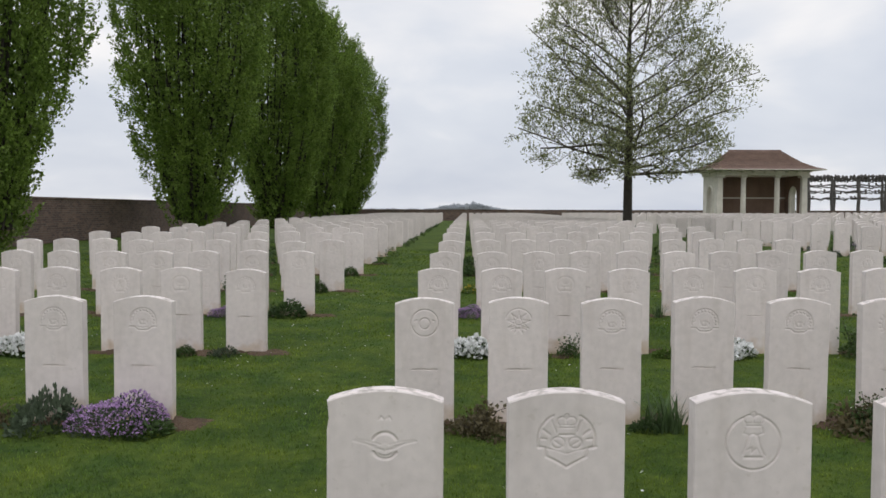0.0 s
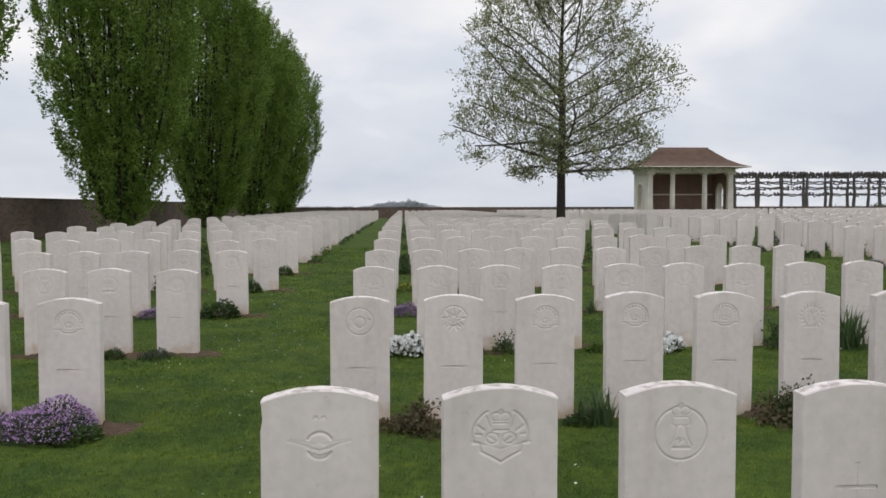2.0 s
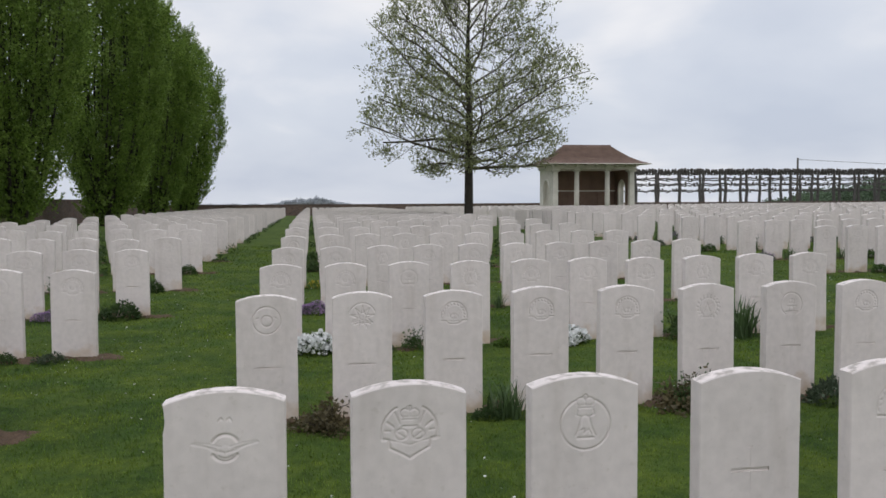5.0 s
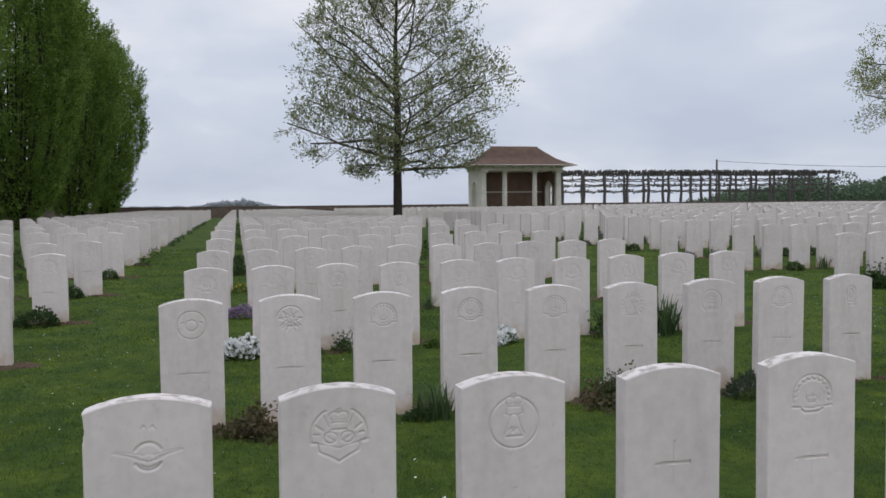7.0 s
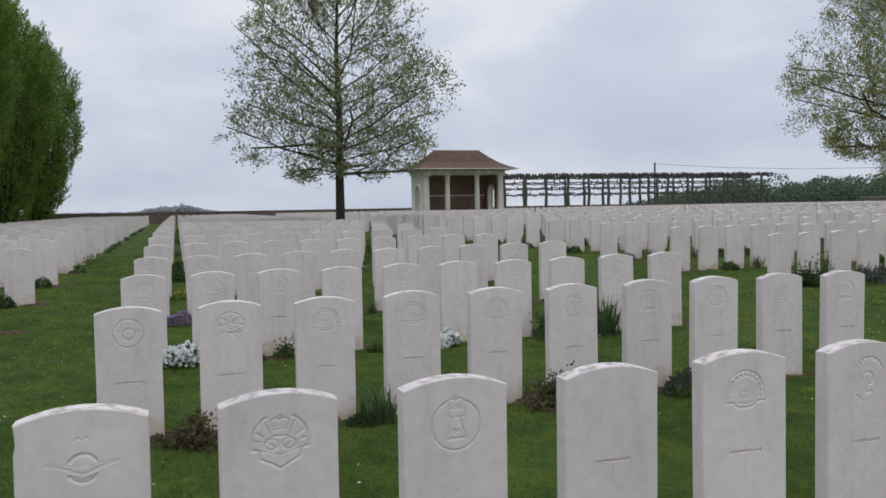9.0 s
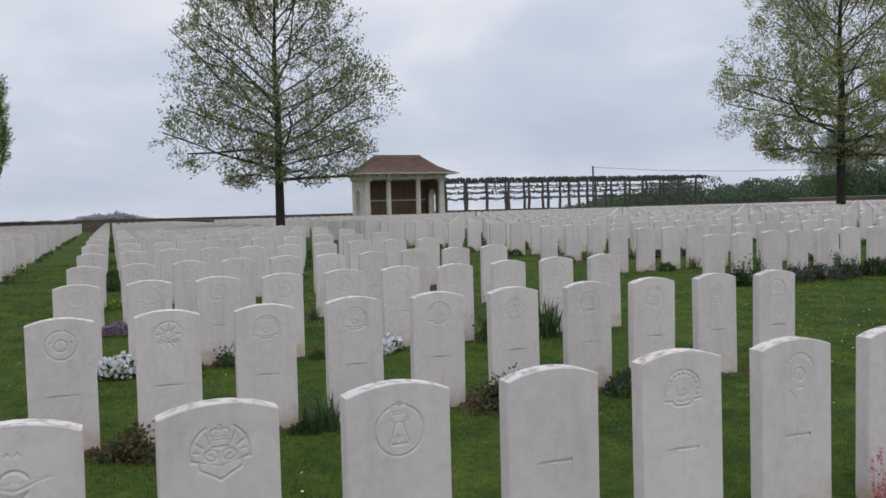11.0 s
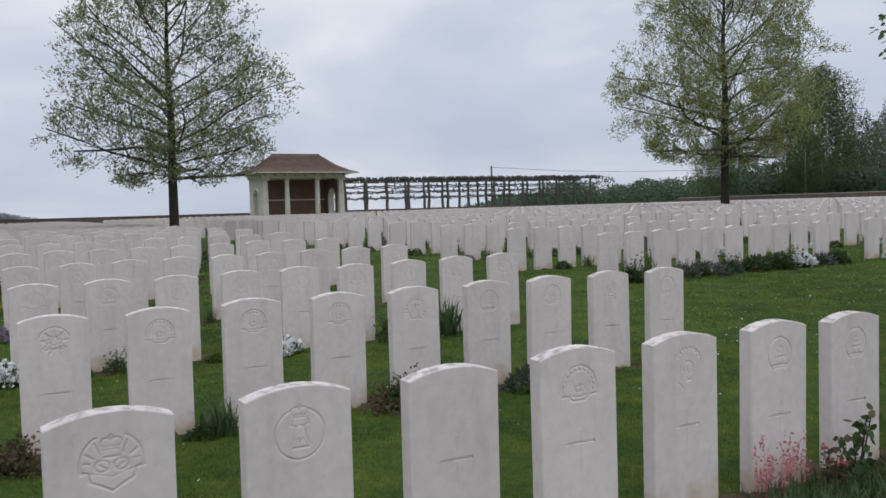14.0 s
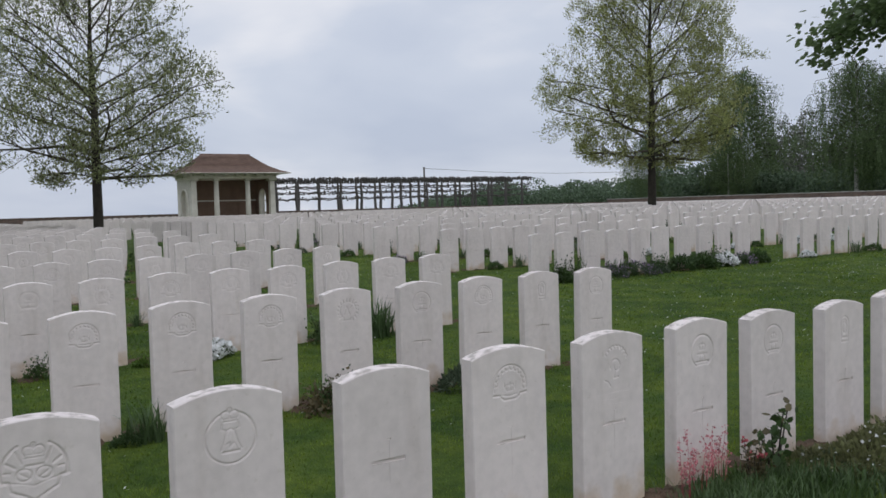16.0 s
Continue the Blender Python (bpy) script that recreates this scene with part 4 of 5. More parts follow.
def build_birch(seed, height=13.0, wide=6.2):
    """A weeping birch: pale stem, drooping curtains of small leaves."""
    rng = random.Random(seed)
    tree = new("birch_tree")
    tagged(tree, "tall weeping birch with pale stem and drooping dark green leaves", "tree", "birches beyond the wall")
    lead = [(0, 0, -0.2), (0.1, 0, height * 0.3), (-0.1, 0.1, height * 0.65), (0.05, 0, height)]
    part("trunk", tube(bmesh.new(), lead, [0.24, 0.18, 0.1, 0.02], 8), BIRCH_BARK, tree)
    bm = bmesh.new()
    pts = []
    for i in range(64):
        s = (i + 0.5) / 64
        z = height * (0.28 + 0.7 * s)
        az, reach = 2.4 * i, wide * (1.2 * math.sqrt(1.02 - s) * min(1, 0.45 + 2.2 * s)) * rng.uniform(0.6, 1.1)
        c, sn = math.cos(az), math.sin(az)
        path = [(0, 0, z), (c * reach * 0.5, sn * reach * 0.5, z + 0.9), (c * reach * 0.9, sn * reach * 0.9, z + 0.7), (c * reach, sn * reach, z - 0.4)]
        tube(bm, path, [0.05, 0.035, 0.02, 0.008], 4)
        for j in range(20):
            q = rng.uniform(0.25, 1.02)
            x, y = c * reach * q + rng.gauss(0, 0.3), sn * reach * q + rng.gauss(0, 0.3)
            drop = rng.uniform(1.2, 4.0)
            for _ in range(int(drop * 14)):
                pts.append((x + rng.gauss(0, 0.09), y + rng.gauss(0, 0.09), z + 0.6 - drop * rng.random()))
    part("branchwork", bm, BARK, tree)
    cloud_object("crown", np.array([p for p in pts if p[2] > 1.0]), 0.17, LEAF_BIRCH, seed, tree, up=-1.6, aspect=0.42)
    return tree


def place_birches():
    src = build_birch(21)
    spots = [(93, 55, 1.25, 90), (95, 72, 1.35, 0), (92, 49, 1.2, 200), (99, 51, 1.3, 20), (86.8, 80.5, 0.8, 140), (88.3, 69, 0.7, 60)]
    for i, (x, y, s, turn) in enumerate(spots):
        m = pose(x, y, 0.3, 0, 0, turn) @ Matrix.Diagonal((s, s, s, 1))
        if i == 0:
            src.matrix_basis = m
        else:
            copy_sized(src, m)


place_birches()


def wood(name, spots, mat, label, size, seed, per=260):
    """Far trees as heaps of leaf clumps with uneven crowns."""
    rng = np.random.default_rng(seed)
    pts = []
    for x, y, z, r, h in spots:
        for _ in range(7):
            c = np.array([x, y, z + h * 0.55]) + rng.normal(size=3) * np.array([r * 0.45, r * 0.45, h * 0.22])
            q = rng.normal(size=(per // 7, 3))
            q /= np.linalg.norm(q, axis=1)[:, None]
            pts.append(c + q * np.array([r * 0.45, r * 0.45, h * 0.3]) * rng.uniform(0.7, 1.05, size=(len(q), 1)))
    pts = np.concatenate(pts)
    pts = pts[pts[:, 2] > -0.5]
    ob = cloud_object(name, pts, size, mat, seed, aspect=0.8)
    tagged(ob, label, "woodland", kind="stuff")


def build_woods():
    rng = random.Random(6)
    spots = []
    for i in range(90):
        b = radians(29 + 42 * (i + rng.random()) / 90)
        d = rng.uniform(150, 190)
        grow = min(1.0, (math.degrees(b) - 27.5) / 10)
        spots.append((d * math.sin(b), d * math.cos(b), -0.5, rng.uniform(4, 7), (4.6 + 1.6 * rng.random() + max(0, math.degrees(b) - 45) * 0.12) * grow))
    for i in range(36):
        b = radians(47 + 24 * (i + rng.random()) / 36)
        d = rng.uniform(112, 135)
        spots.append((d * math.sin(b), d * math.cos(b), -0.3, rng.uniform(3, 5), rng.uniform(3.5, 5.5)))
    wood("far_woods", spots, LEAF_WOOD, "mixed green woodland beyond the boundary wall", 0.42, 31, 1700)
    bare = []
    for i in range(34):
        b = radians(53.5 + 19 * (i + rng.random()) / 34)
        d = rng.uniform(165, 190)
        bare.append((d * math.sin(b), d * math.cos(b), 0, rng.uniform(3, 5), rng.uniform(11.5, 14.5)))
    wood("bare_woods", bare, LEAF_BARE, "tall grey-brown wood not yet in leaf", 0.5, 33, 1500)
    # horizon copse; its aerial haze comes only from the pale leaf colour
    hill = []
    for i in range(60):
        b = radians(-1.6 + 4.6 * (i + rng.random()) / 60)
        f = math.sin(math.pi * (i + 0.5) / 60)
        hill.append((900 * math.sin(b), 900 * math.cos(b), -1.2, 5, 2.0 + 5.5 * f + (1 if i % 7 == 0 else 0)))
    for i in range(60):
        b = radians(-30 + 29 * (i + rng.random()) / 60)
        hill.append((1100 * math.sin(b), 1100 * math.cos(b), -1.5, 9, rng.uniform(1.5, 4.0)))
    wood("distant_copse", hill, LEAF_HAZE, "grey-green copse on the far horizon, haze painted into its leaves", 1.5, 32, 560)


build_woods()


def build_pole():
    ob = new("utility_pole")
    ob.location = (70.5, 112, 0)
    tagged(ob, "slim grey utility pole carrying a slack wire", "pole")
    part("post", tube(bmesh.new(), [(0, 0, -0.2), (0, 0, 7.6)], [0.17, 0.13], 8), TIMBER, ob)
    part("wire", tube(bmesh.new(), [(0, 0, 7.4), (12, -2, 6.7), (24, -4, 6.4), (40, -7, 6.5), (60, -10, 7.4)], [0.035] * 5, 4), TIMBER, ob)


build_pole()


def build_overhang():
    """The low boughs of a broad-leaved tree that stands at the lawn's edge."""
    tree = new("broadleaf_tree")
    tree.location = (13.48, 3.9, ground_z(13.48, 3.9))
    tagged(tree, "broad-leaved tree with low dark green boughs", "tree")
    rng = random.Random(17)
    part("trunk", tube(bmesh.new(), [(0, 0, -0.1), (0.05, 0, 2.0), (0, 0.1, 4.5), (0, 0, 7)], [0.24, 0.19, 0.14, 0.05], 9), BARK, tree)
    bm = bmesh.new()
    pts, heads = [], []
    for i in range(30):
        az = 2.4 * i
        z = rng.uniform(2.6, 6.2)
        reach = rng.uniform(2.2, 3.4)
        if i < 10:                  # boughs reaching over the lawn
            az, z, reach = radians(138 + 9 * i), 3.3 + 0.19 * i, 4.05 - 0.1 * i
        c, s = math.cos(az), math.sin(az)
        path = [(0, 0, z), (c * reach * 0.4, s * reach * 0.4, z + 0.5), (c * reach * 0.75, s * reach * 0.75, z + 0.5), (c * reach, s * reach, z + 0.1)]
        tube(bm, path, [0.06, 0.045, 0.025, 0.008], 5)
        for _ in range(1600 if i < 10 else 190):
            q = rng.uniform(0.25, 1.02)
            k = min(int(q * 3), 2)
            a, b = path[k], path[k + 1]
            f = q * 3 - k
            pts.append([a[j] + (b[j] - a[j]) * f + max(-0.34, min(0.34, rng.gauss(0, 0.17))) for j in range(3)])
            heads.append((c, s, -0.5))
    part("branchwork", bm, BARK, tree)
    v, f = leaf_cloud(np.array(pts), 0.092, np.random.default_rng(3), heading=np.array(heads), aspect=0.62, full=True)
    soup("crown", v.tolist(), f.tolist(), LEAF_BIRCH, tree)


build_overhang()


# ---- planting along the rows ----
def dome(n, rx, ry, h, rng, fill=0.5):
    p = rng.normal(size=(n, 3))
    p /= np.linalg.norm(p, axis=1)[:, None]
    p *= rng.uniform(fill, 1.0, size=(n, 1)) ** 0.5
    p[:, 2] = np.abs(p[:, 2])
    # lumps break the even outline
    lump = 1 + 0.22 * np.sin(5 * p[:, 0] + 3 * p[:, 1]) * np.cos(4 * p[:, 1])
    return p * np.array([rx, ry, h]) * lump[:, None]


def bush(seed, label, leaf, rx, h, leaf_size=0.035, petals=None, petal_share=0.5, petal_size=0.022, n=1400, name="flower_clump", ry=None):
    rng = np.random.default_rng(seed)
    ob = new(name)
    tagged(ob, label, "plant", "planting along the graves")
    cloud_object("foliage", dome(n, rx, ry or rx * 0.75, h, rng), leaf_size, leaf, seed, ob, up=0.5)
    if petals:
        p = dome(int(n * petal_share), rx * 1.03, (ry or rx * 0.75) * 1.03, h * 1.06, rng, 0.9)
        cloud_object("blossom", p[p[:, 2] > h * 0.18], petal_size, petals, seed + 1, ob, up=0.6, aspect=0.95)
    return ob


def spears(seed, label, mat, n, h, r, name="iris_clump", blade=0.0075):
    """Sword leaves rising from one root and bending outwards."""
    rng = random.Random(seed)
    ob = new(name)
    tagged(ob, label, "plant", "planting along the graves")
    verts, faces = [], []
    for _ in range(n):
        az, hh, lean = rng.uniform(0, 6.28), h * rng.uniform(0.55, 1.05), rng.uniform(0.05, 0.7)
        bx, by = rng.gauss(0, r), rng.gauss(0, r * 0.6)
        c, s, w = math.cos(az), math.sin(az), blade * rng.uniform(0.65, 1.35)
        o = len(verts)
        for q, ww in ((0, 1), (0.4, 1), (0.75, 0.7), (1, 0.05)):
            d = lean * hh * q * q
            for k in (-1, 1):
                verts.append((bx + c * d - s * w * ww * k, by + s * d + c * w * ww * k, hh * q * (1 - 0.12 * lean * q)))
        faces += [(o + 2 * i, o + 2 * i + 1, o + 2 * i + 3, o + 2 * i + 2) for i in range(3)]
    soup("foliage", verts, faces, mat, ob)
    return ob


def rose(seed, label, leaf, h, r, petals=None):
    rng = random.Random(seed)
    ob = new("rose_bush")
    tagged(ob, label, "plant", "planting along the graves")
    bm = bmesh.new()
    pts, tops = [], []
    for i in range(7):
        az, hh, rr = rng.uniform(0, 6.28), h * rng.uniform(0.5, 1.05), r * rng.uniform(0.3, 1.0)
        path = [(rng.gauss(0, 0.02), rng.gauss(0, 0.02), -0.02)] + [(rr * q * math.cos(az) + rng.gauss(0, 0.012), rr * q * math.sin(az) + rng.gauss(0, 0.012), hh * q) for q in (0.35, 0.7, 1.0)]
        tube(bm, path, [0.006, 0.005, 0.004, 0.002], 4)
        for _ in range(40):
            q = rng.uniform(0.6, 3)
            k = min(int(q), 2)
            f = q - k
            pts.append([path[k][j] + (path[k + 1][j] - path[k][j]) * f + rng.gauss(0, 0.035) for j in range(3)])
        tops.append(path[-1])
    part("stem", bm, BARK, ob)
    low = dome(420, r * 0.95, r * 0.7, h * 0.55, np.random.default_rng(seed))
    cloud_object("foliage", np.concatenate([np.array(pts), low]), 0.036, leaf, seed, ob, up=0.2, aspect=0.65)
    if petals:
        cloud_object("blossom", np.array([[t[j] + rng.gauss(0, 0.012) for j in range(3)] for t in tops[:4] for _ in range(10)]), 0.03, petals, seed + 1, ob, aspect=1.0)
    return ob


def coral_spikes(seed):
    rng = random.Random(seed)
    ob = new("coral_flower")
    tagged(ob, "slender coral-pink flower spikes before a headstone", "plant", "planting along the graves")
    bm = bmesh.new()
    pts = []
    for i in range(19):
        x, y, h = rng.uniform(-0.17, 0.17), rng.gauss(0, 0.04), rng.uniform(0.15, 0.33)
        tx = x + rng.gauss(0, 0.035)
        tube(bm, [(x, y, 0), (x + rng.gauss(0, 0.008), y, h * 0.5), (tx, y, h)], [0.0013, 0.0011, 0.0008], 3)
        pts += [(x + (tx - x) * q + rng.gauss(0, 0.011), y + rng.gauss(0, 0.010), h * q) for q in [rng.uniform(0.45, 1.03) for _ in range(26)]]
    part("stem", bm, PETAL_RED, ob)
    cloud_object("blossom", np.array(pts), 0.014, PETAL_CORAL, seed, ob, aspect=0.8)
    return ob


def young_rose(seed):
    """A few upright shoots with large, well-spaced leaves, bronze at the tips."""
    rng = random.Random(seed)
    ob = new("rose_bush")
    tagged(ob, "young rose with upright shoots and large green leaves", "plant", "planting along the graves")
    bm = bmesh.new()
    low, top = [], []
    for i in range(4):
        az, h = 1.7 * i + 0.4, rng.uniform(0.22, 0.38)
        path = [(0.03 * math.cos(az), 0.03 * math.sin(az), -0.01)] + [(0.13 * q * math.cos(az) + rng.gauss(0, 0.01), 0.08 * q * math.sin(az), h * q) for q in (0.4, 0.75, 1.0)]
        tube(bm, path, [0.006, 0.005, 0.004, 0.003], 5)
        for j in range(24):
            q = rng.uniform(0.2, 1.0)
            k = min(int(q * 3), 2)
            f = q * 3 - k
            p = [path[k][c] + (path[k + 1][c] - path[k][c]) * f + rng.gauss(0, 0.022) for c in range(3)]
            (top if q > 0.85 else low).append(p)
    part("stem", bm, BARK, ob)
    for name, p, mat in (("foliage", low, LEAF_DARK), ("young_leaf", top, LEAF_ROSE)):
        v, f = leaf_cloud(np.array(p), 0.046, np.random.default_rng(seed), up=-0.1, aspect=0.75, full=True)
        soup(name, v.tolist(), f.tolist(), mat, ob)
    return ob


PLANTS = {
    "purple": bush(41, "mound of purple rock cress in flower", LEAF_GREY, 0.32, 0.24, 0.024, PETAL_PURPLE, 1.1, 0.017, 2200),
    "white": bush(42, "low mound of white candytuft in full flower", LEAF_DARK, 0.21, 0.17, 0.03, PETAL_WHITE, 0.9, 0.045, 800),
    "green": bush(43, "low dark green leafy clump", LEAF_DARK, 0.2, 0.18, 0.04, name="leafy_clump", n=800),
    "grey": bush(44, "rounded grey-green sedum mound", LEAF_GREY, 0.19, 0.13, 0.03, name="sedum_mound", n=900),
    "lime": bush(45, "fresh green perennial clump", LEAF_LIME, 0.16, 0.15, 0.045, name="leafy_clump", n=500),
    "lavender": bush(46, "faded mauve catmint clump", LEAF_GREY, 0.3, 0.2, 0.03, PETAL_PURPLE, 0.25, 0.018, 900),
    "yellow": bush(47, "small yellow flowering clump", LEAF_LIME, 0.13, 0.14, 0.03, PETAL_YELLOW, 0.25, 0.025, 350),
    "iris": spears(48, "iris clump with upright sword leaves", LEAF_IRIS, 46, 0.34, 0.075),
    "rose": rose(49, "bronze-leaved rose bush not yet in flower", LEAF_ROSE, 0.2, 0.24),
    "rose_green": rose(50, "green-leaved rose bush with bare stems", LEAF_DARK, 0.42, 0.2),
    "rose_red": rose(51, "rose bush with red-bronze young shoots", LEAF_ROSE, 0.34, 0.14, PETAL_RED),
    "coral": coral_spikes(52),
    "young_rose": young_rose(55),
    "sprawl": bush(56, "low sprawling olive-green groundcover over bare soil", LEAF_OLIVE, 0.36, 0.09, 0.03, PETAL_WHITE, 0.02, 0.02, 1700, "ground_cover"),
    "pink": spears(57, "tuft of fine blue-green garden pink leaves", LEAF_IRIS, 480, 0.10, 0.15, "grassy_tuft", 0.003),
    "grassy": spears(54, "low grassy tuft of garden pinks", LEAF_DARK, 420, 0.10, 0.15, "grassy_tuft", 0.0035),
}
PLACED = set()


def plant(kind, x, y, s=1.0, turn=0.0, tall=1.0):
    m = pose(x, y, ground_z(x, y) - 0.01, 0, 0, turn) @ Matrix.Diagonal((s, s, s * tall, 1))
    if kind in PLACED:
        copy_sized(PLANTS[kind], m)
    else:
        PLANTS[kind].matrix_basis = m
        PLACED.add(kind)


def stone_x(block, col, row):
    return next(p[3] for p in PLACES if p[0] == block and p[1] == col and p[2] == row)


def gap(block, col, row, kind, s=1.0, turn=0.0, tall=1.0, dy=-0.17, dx=0.0):
    """Sets a plant before the gap that follows a headstone."""
    plant(kind, stone_x(block, col, row) + PITCH / 2 + dx, row_y(row) + dy, s, turn, tall)


# second row, lawn side
gap("a", 0, 1, "rose", 0.9, 20)
gap("a", 0, 1, "rose", 0.8, 140, dx=0.1, dy=-0.3)
gap("a", 2, 1, "iris", 0.8, 0)
gap("a", 2, 1, "iris", 0.6, 130, dx=0.06)
gap("a", 2, 1, "green", 0.5, 0, dx=-0.1)
gap("a", 4, 1, "rose", 1.0, 70)
gap("a", 4, 1, "rose_green", 0.7, 10, dx=0.08)
gap("a", 6, 1, "grey", 1.2, 30, dx=-0.06)
gap("a", 6, 1, "lavender", 0.45, 0, dx=0.22)
gap("a", 8, 1, "grey", 0.45, 0)
# third row
gap("a", 0, 2, "white", 1.0, 0)
gap("a", 1, 2, "yellow", 0.7, 0, dx=-0.2, tall=1.6)
gap("a", 1, 2, "green", 0.7, 50)
gap("a", 2, 2, "rose_green", 0.6, 0, dx=-0.28)
gap("a", 3, 2, "lime", 0.6, 0)
gap("a", 4, 2, "white", 0.85, 60, dx=0.06)
gap("a", 6, 2, "rose_green", 1.0, 80)
gap("a", 7, 2, "iris", 1.35, 90)
gap("a", 7, 2, "iris", 1.15, 10, dx=0.1)
gap("a", 8, 2, "green", 0.9, 40)
gap("a", 8, 2, "white", 0.25, 0, dx=-0.16, tall=1.4)
# fourth row
gap("a", 0, 3, "purple", 0.62, 0)
gap("a", 2, 3, "green", 0.5, 0)
gap("a", 3, 3, "lavender", 0.6, 0)
gap("a", 4, 3, "iris", 0.6, 60)
gap("a", 6, 3, "rose_green", 0.9, 0)
gap("a", 6, 3, "purple", 0.3, 0, dx=-0.2)
gap("a", 7, 3, "green", 0.9, 200)
# fifth row on
gap("a", 0, 4, "yellow", 0.9, 0)
gap("a", 3, 4, "green", 0.8, 0)
gap("a", 8, 4, "rose_green", 0.8, 0)
gap("a", 0, 5, "rose_green", 0.9, 40)
gap("a", 0, 6, "green", 1.0, 0)
# block across the path
gap("b", 7, 1, "purple", 0.9, 10, dx=0.25, dy=-0.25)
gap("b", 7, 1, "grey", 1.25, 80, dx=-0.25, dy=-0.2, tall=1.4)
gap("b", 8, 1, "green", 0.95, 0, dx=-0.2, dy=-0.3, tall=0.7)
gap("b", 6, 1, "rose", 0.9, 0, dx=-0.1)
gap("b", 6, 2, "green", 1.0, 0)
gap("b", 4, 2, "white", 1.1, 0, dx=0.05)
gap("b", 7, 2, "green", 0.55, 0, dx=-0.22)
gap("b", 7, 2, "grey", 0.7, 0, dx=0.16)
gap("b", 6, 3, "purple", 0.55, 0)
gap("b", 7, 3, "green", 1.15, 0, dx=0.18)
gap("b", 7, 4, "iris", 0.9, 0)
gap("b", 7, 4, "green", 0.9, 0, dx=0.1)
gap("b", 8, 5, "green", 0.9, 0, dx=-0.35)
gap("b", 5, 4, "rose_green", 0.9, 0)
# first row, far end
gap("a", 5, 0, "coral", 1.0, 0, dx=0.20, dy=-0.10)
gap("a", 6, 0, "rose_red", 0.6, 0, dx=-0.13)
gap("a", 6, 0, "young_rose", 0.98, 30, dx=0.05, dy=-0.16)
for c, kind, s, dx, dy in ((5, "pink", 1.2, 0.22, -0.32), (5, "pink", 1.1, 0.06, -0.38), (5, "grassy", 1.1, 0.36, -0.40), (6, "grassy", 1.2, 0.0, -0.34), (6, "pink", 1.0, 0.16, -0.42),
                           (6, "sprawl", 0.9, 0.42, -0.22), (7, "sprawl", 1.1, 0.05, -0.34), (7, "grey", 0.5, -0.12, -0.18), (7, "sprawl", 0.9, 0.34, -0.20), (8, "sprawl", 1.1, 0.1, -0.30), (8, "grey", 0.7, 0.28, -0.16), (7, "lime", 0.6, 0.22, -0.5)):
    gap("a", c, 0, kind, s, 50 * c + 90 * dx, dx=dx, dy=dy)
# block beyond the cross path: a fuller border before its first row
for c, kind, s in ((0, "rose_green", 0.9), (0, "green", 0.9), (1, "green", 0.8), (2, "lavender", 0.9), (3, "lavender", 1.0), (4, "grey", 1.0), (4, "rose_green", 0.8), (5, "green", 1.2),
                   (6, "green", 1.3), (7, "white", 1.05), (7, "green", 0.8), (8, "lavender", 0.9), (9, "green", 1.1)):
    gap("c", c, 3, kind, s * 1.25, 40 * c, dx=random.Random(c + len(kind)).uniform(-0.15, 0.15))
for c in range(10):
    gap("c", c, 3, ("green", "rose_green", "iris")[c % 3], 0.85 + 0.1 * (c % 4), 70 * c, dx=0.12 * (-1) ** c, dy=-0.10)
for b, lo in (("c", 4), ("d0", 3), ("d1", 3)):
    rr = random.Random(len(b) * 7 + lo + ord(b[-1]))
    for k in range(lo, lo + 5):
        for c in range(10):
            if rr.random() < 0.72:
                gap(b, c, k, rr.choice(("green", "green", "rose_green", "lavender", "iris", "lime", "white" if rr.random() < 0.4 else "grey")), rr.uniform(0.7, 1.1), rr.uniform(0, 360), dx=rr.uniform(-0.1, 0.1))


def far_planting():
    """Greenery in the gaps of the rows that follow."""
    rng = np.random.default_rng(61)
    done = {("c", k) for k in range(3, 9)} | {("d0", k) for k in range(3, 8)} | {("d1", k) for k in range(3, 8)}
    pts = []
    for b, c, k, x, y in PLACES:
        if (b, k) in done or (b in "ab" and k < 5) or y > 60 or rng.random() > 0.7:
            continue
        r = rng.uniform(0.10, 0.19)
        q = dome(60, r, r * 0.7, r * 1.3, rng)
        pts.append(q + np.array([x + PITCH / 2, y - 0.15, ground_z(x, y)]))
    ob = cloud_object("far_planting", np.concatenate(pts), 0.07, LEAF_DARK, 62)
    tagged(ob, "dark green planting between distant headstones", "plants", kind="stuff")


far_planting()


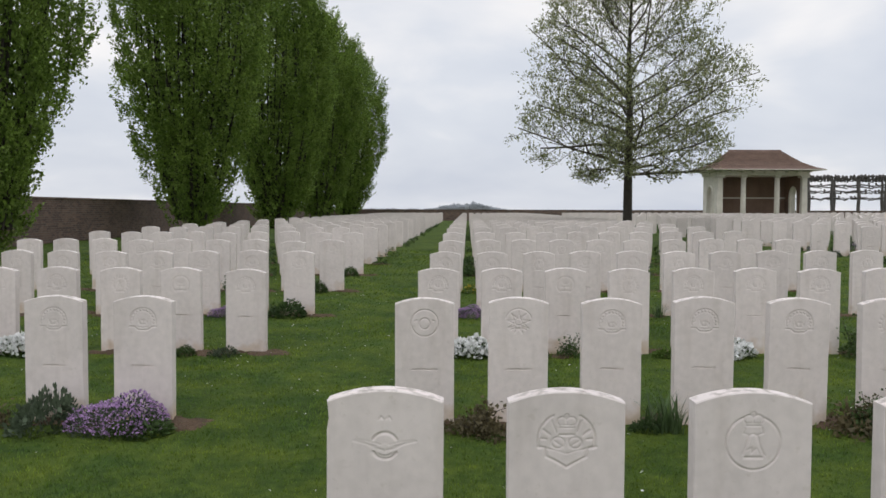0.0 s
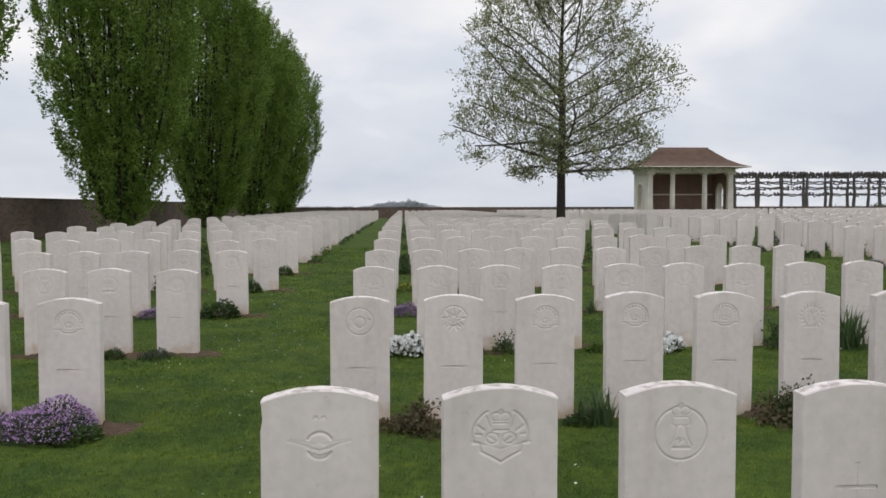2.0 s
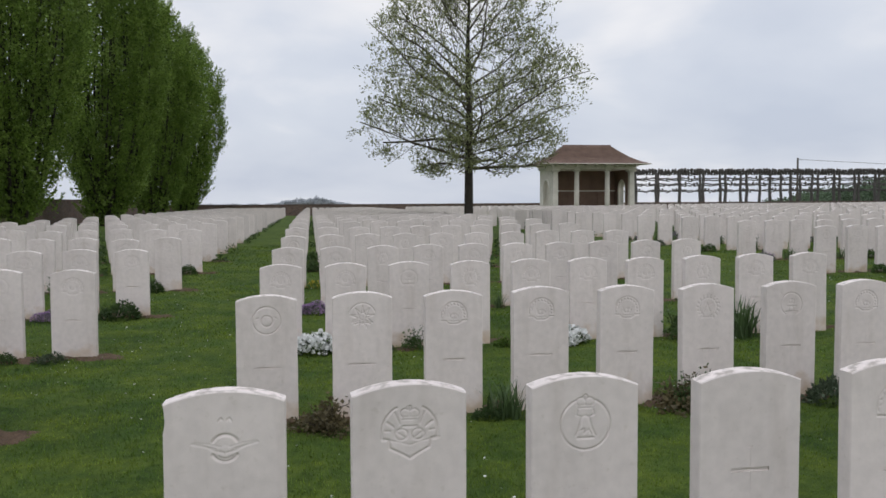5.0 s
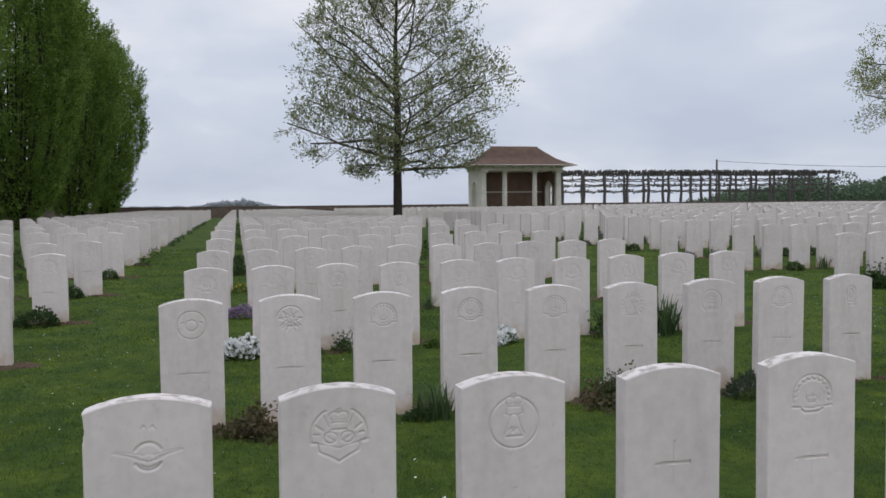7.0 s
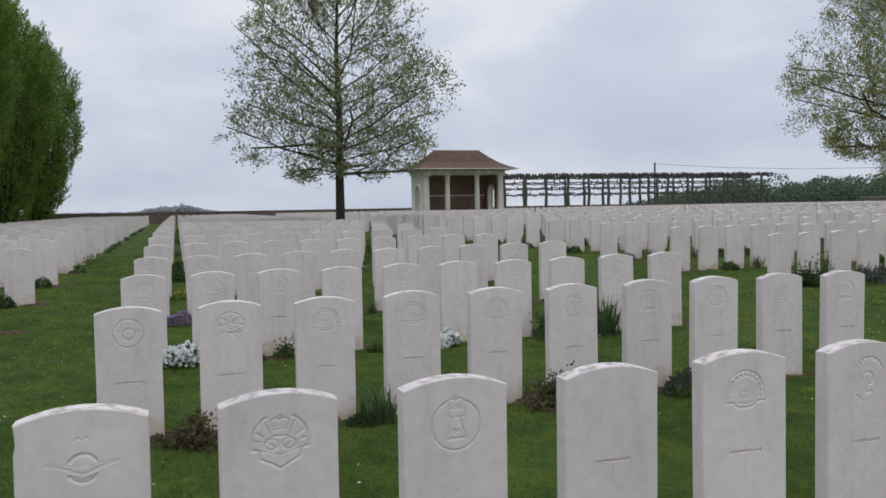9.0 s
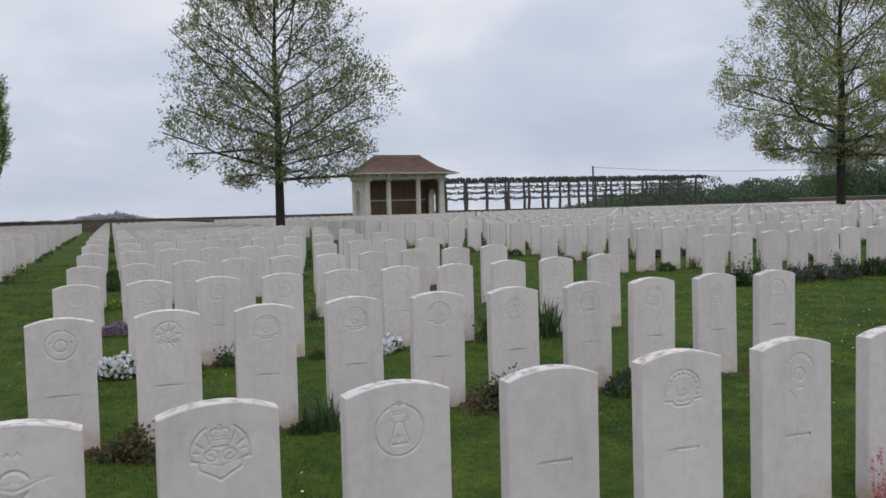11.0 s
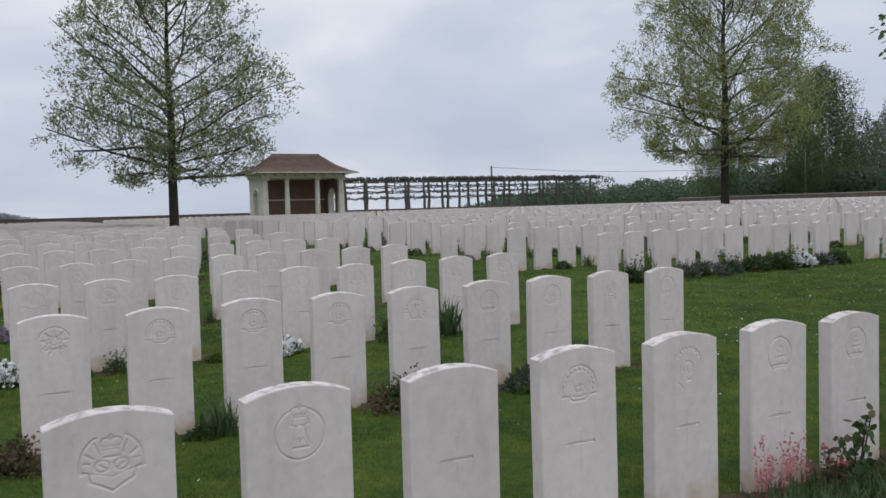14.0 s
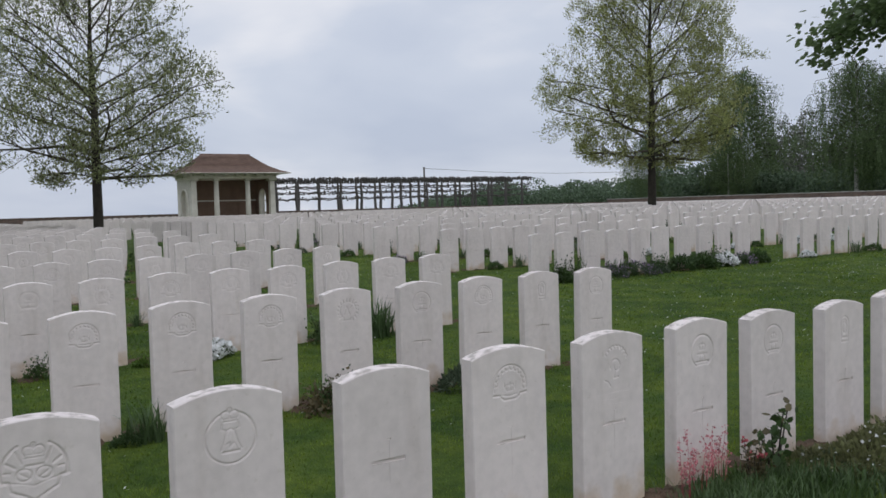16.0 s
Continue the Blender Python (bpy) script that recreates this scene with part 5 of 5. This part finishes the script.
# ---- soil, daisies and grass ----
def soil_beds():
    """Bare earth round the feet of the stones, one uneven bed a row."""
    rng = random.Random(71)
    for b, rows in (("a", range(0, 7)), ("b", range(1, 7)), ("c", range(3, 6))):
        for k in rows:
            verts, faces = [], []
            for p in PLACES:
                if p[0] != b or p[2] != k:
                    continue
                for i in range(3 if b == "b" and p[1] > 6 else 2):
                    cx, cy = p[3] + rng.uniform(-0.25, 0.32), p[4] + rng.uniform(-0.14, 0.16)
                    rx, ry = rng.uniform(0.12, 0.26), rng.uniform(0.08, 0.17)
                    if i == 2:             # worn hollow at the row's end, beside the path
                        cx, cy, rx, ry = p[3] + (0.24 if p[1] == 8 else 0.1), p[4] - 0.02, 0.26, 0.15
                    o, n = len(verts), 22
                    zc = ground_z(cx, cy)
                    verts.append((cx, cy, zc + 0.013 + 0.004 * rng.random()))
                    for ring, hgt in ((0.6, 0.018), (1.0, -0.01)):
                        for i in range(n):
                            a, q = 2 * math.pi * i / n, ring * rng.uniform(0.62, 1.25)
                            verts.append((cx + rx * q * math.cos(a), cy + ry * q * math.sin(a), zc + hgt + rng.uniform(-0.012, 0.012)))
                    faces += [(o, o + 1 + i, o + 1 + (i + 1) % n) for i in range(n)]
                    faces += [(o + 1 + i, o + 1 + n + i, o + 1 + n + (i + 1) % n, o + 1 + (i + 1) % n) for i in range(n)]
            ob = soup("soil_bed", verts, faces, SOIL, smooth=True)
            tagged(ob, "bare brown earth along a row of headstones", "soil", kind="stuff")


soil_beds()


def lawn_detail():
    rng = np.random.default_rng(81)
    # grass blades, thinning with distance
    n = 230000
    r, b = 2.4 + 22 * rng.random(n) ** 1.7, np.radians(rng.uniform(-34, 66, n))
    x, y = r * np.sin(b), r * np.cos(b)
    z = np.array([ground_z(a, b) for a, b in zip(x, y)])
    h = rng.uniform(0.012, 0.030, n) * (1 + 0.4 * np.sin(2.1 * x) * np.cos(1.7 * y))
    az, lean = rng.uniform(0, 6.283, n), rng.uniform(0.1, 0.9, n)
    w = 0.0022 + 0.0009 * (r - 2)
    base = np.stack([x, y, z - 0.004], 1)
    side = np.stack([np.cos(az), np.sin(az), 0 * az], 1) * w[:, None]
    tip = base + np.stack([-np.sin(az) * lean * h, np.cos(az) * lean * h, h], 1)
    v = np.stack([base - side, base + side, tip], 1).reshape(-1, 3)
    ob = soup("grass_blades", v.tolist(), np.arange(3 * n).reshape(n, 3).tolist(), BLADE)
    tagged(ob, "short green lawn grass blades", "grass", kind="stuff")
    # daisies in drifts
    c = np.concatenate([np.stack([rng.uniform(-5, 26, 260), rng.uniform(2.6, 15, 260)], 1), np.stack([rng.uniform(5.5, 18, 120), rng.uniform(4, 10, 120)], 1)])
    p = np.repeat(c, 9, 0) + rng.normal(size=(9 * len(c), 2)) * 0.4
    verts, faces = [], []
    for (px, py) in p:
        if py < 2.4:
            continue
        o, r, pz = len(verts), rng.uniform(0.005, 0.0095), ground_z(px, py) + 0.04
        t = rng.normal(size=2) * 0.3
        for i in range(6):
            a = math.pi * i / 3
            dx, dy = r * math.cos(a), r * math.sin(a)
            verts.append((px + dx, py + dy, pz + t[0] * dx + t[1] * dy - 0.3 * dy))
        faces.append(tuple(range(o, o + 6)))
    ob = soup("daisies", verts, faces, PETAL_WHITE)
    tagged(ob, "scattered white daisies in the lawn", "daisies", kind="stuff")


lawn_detail()
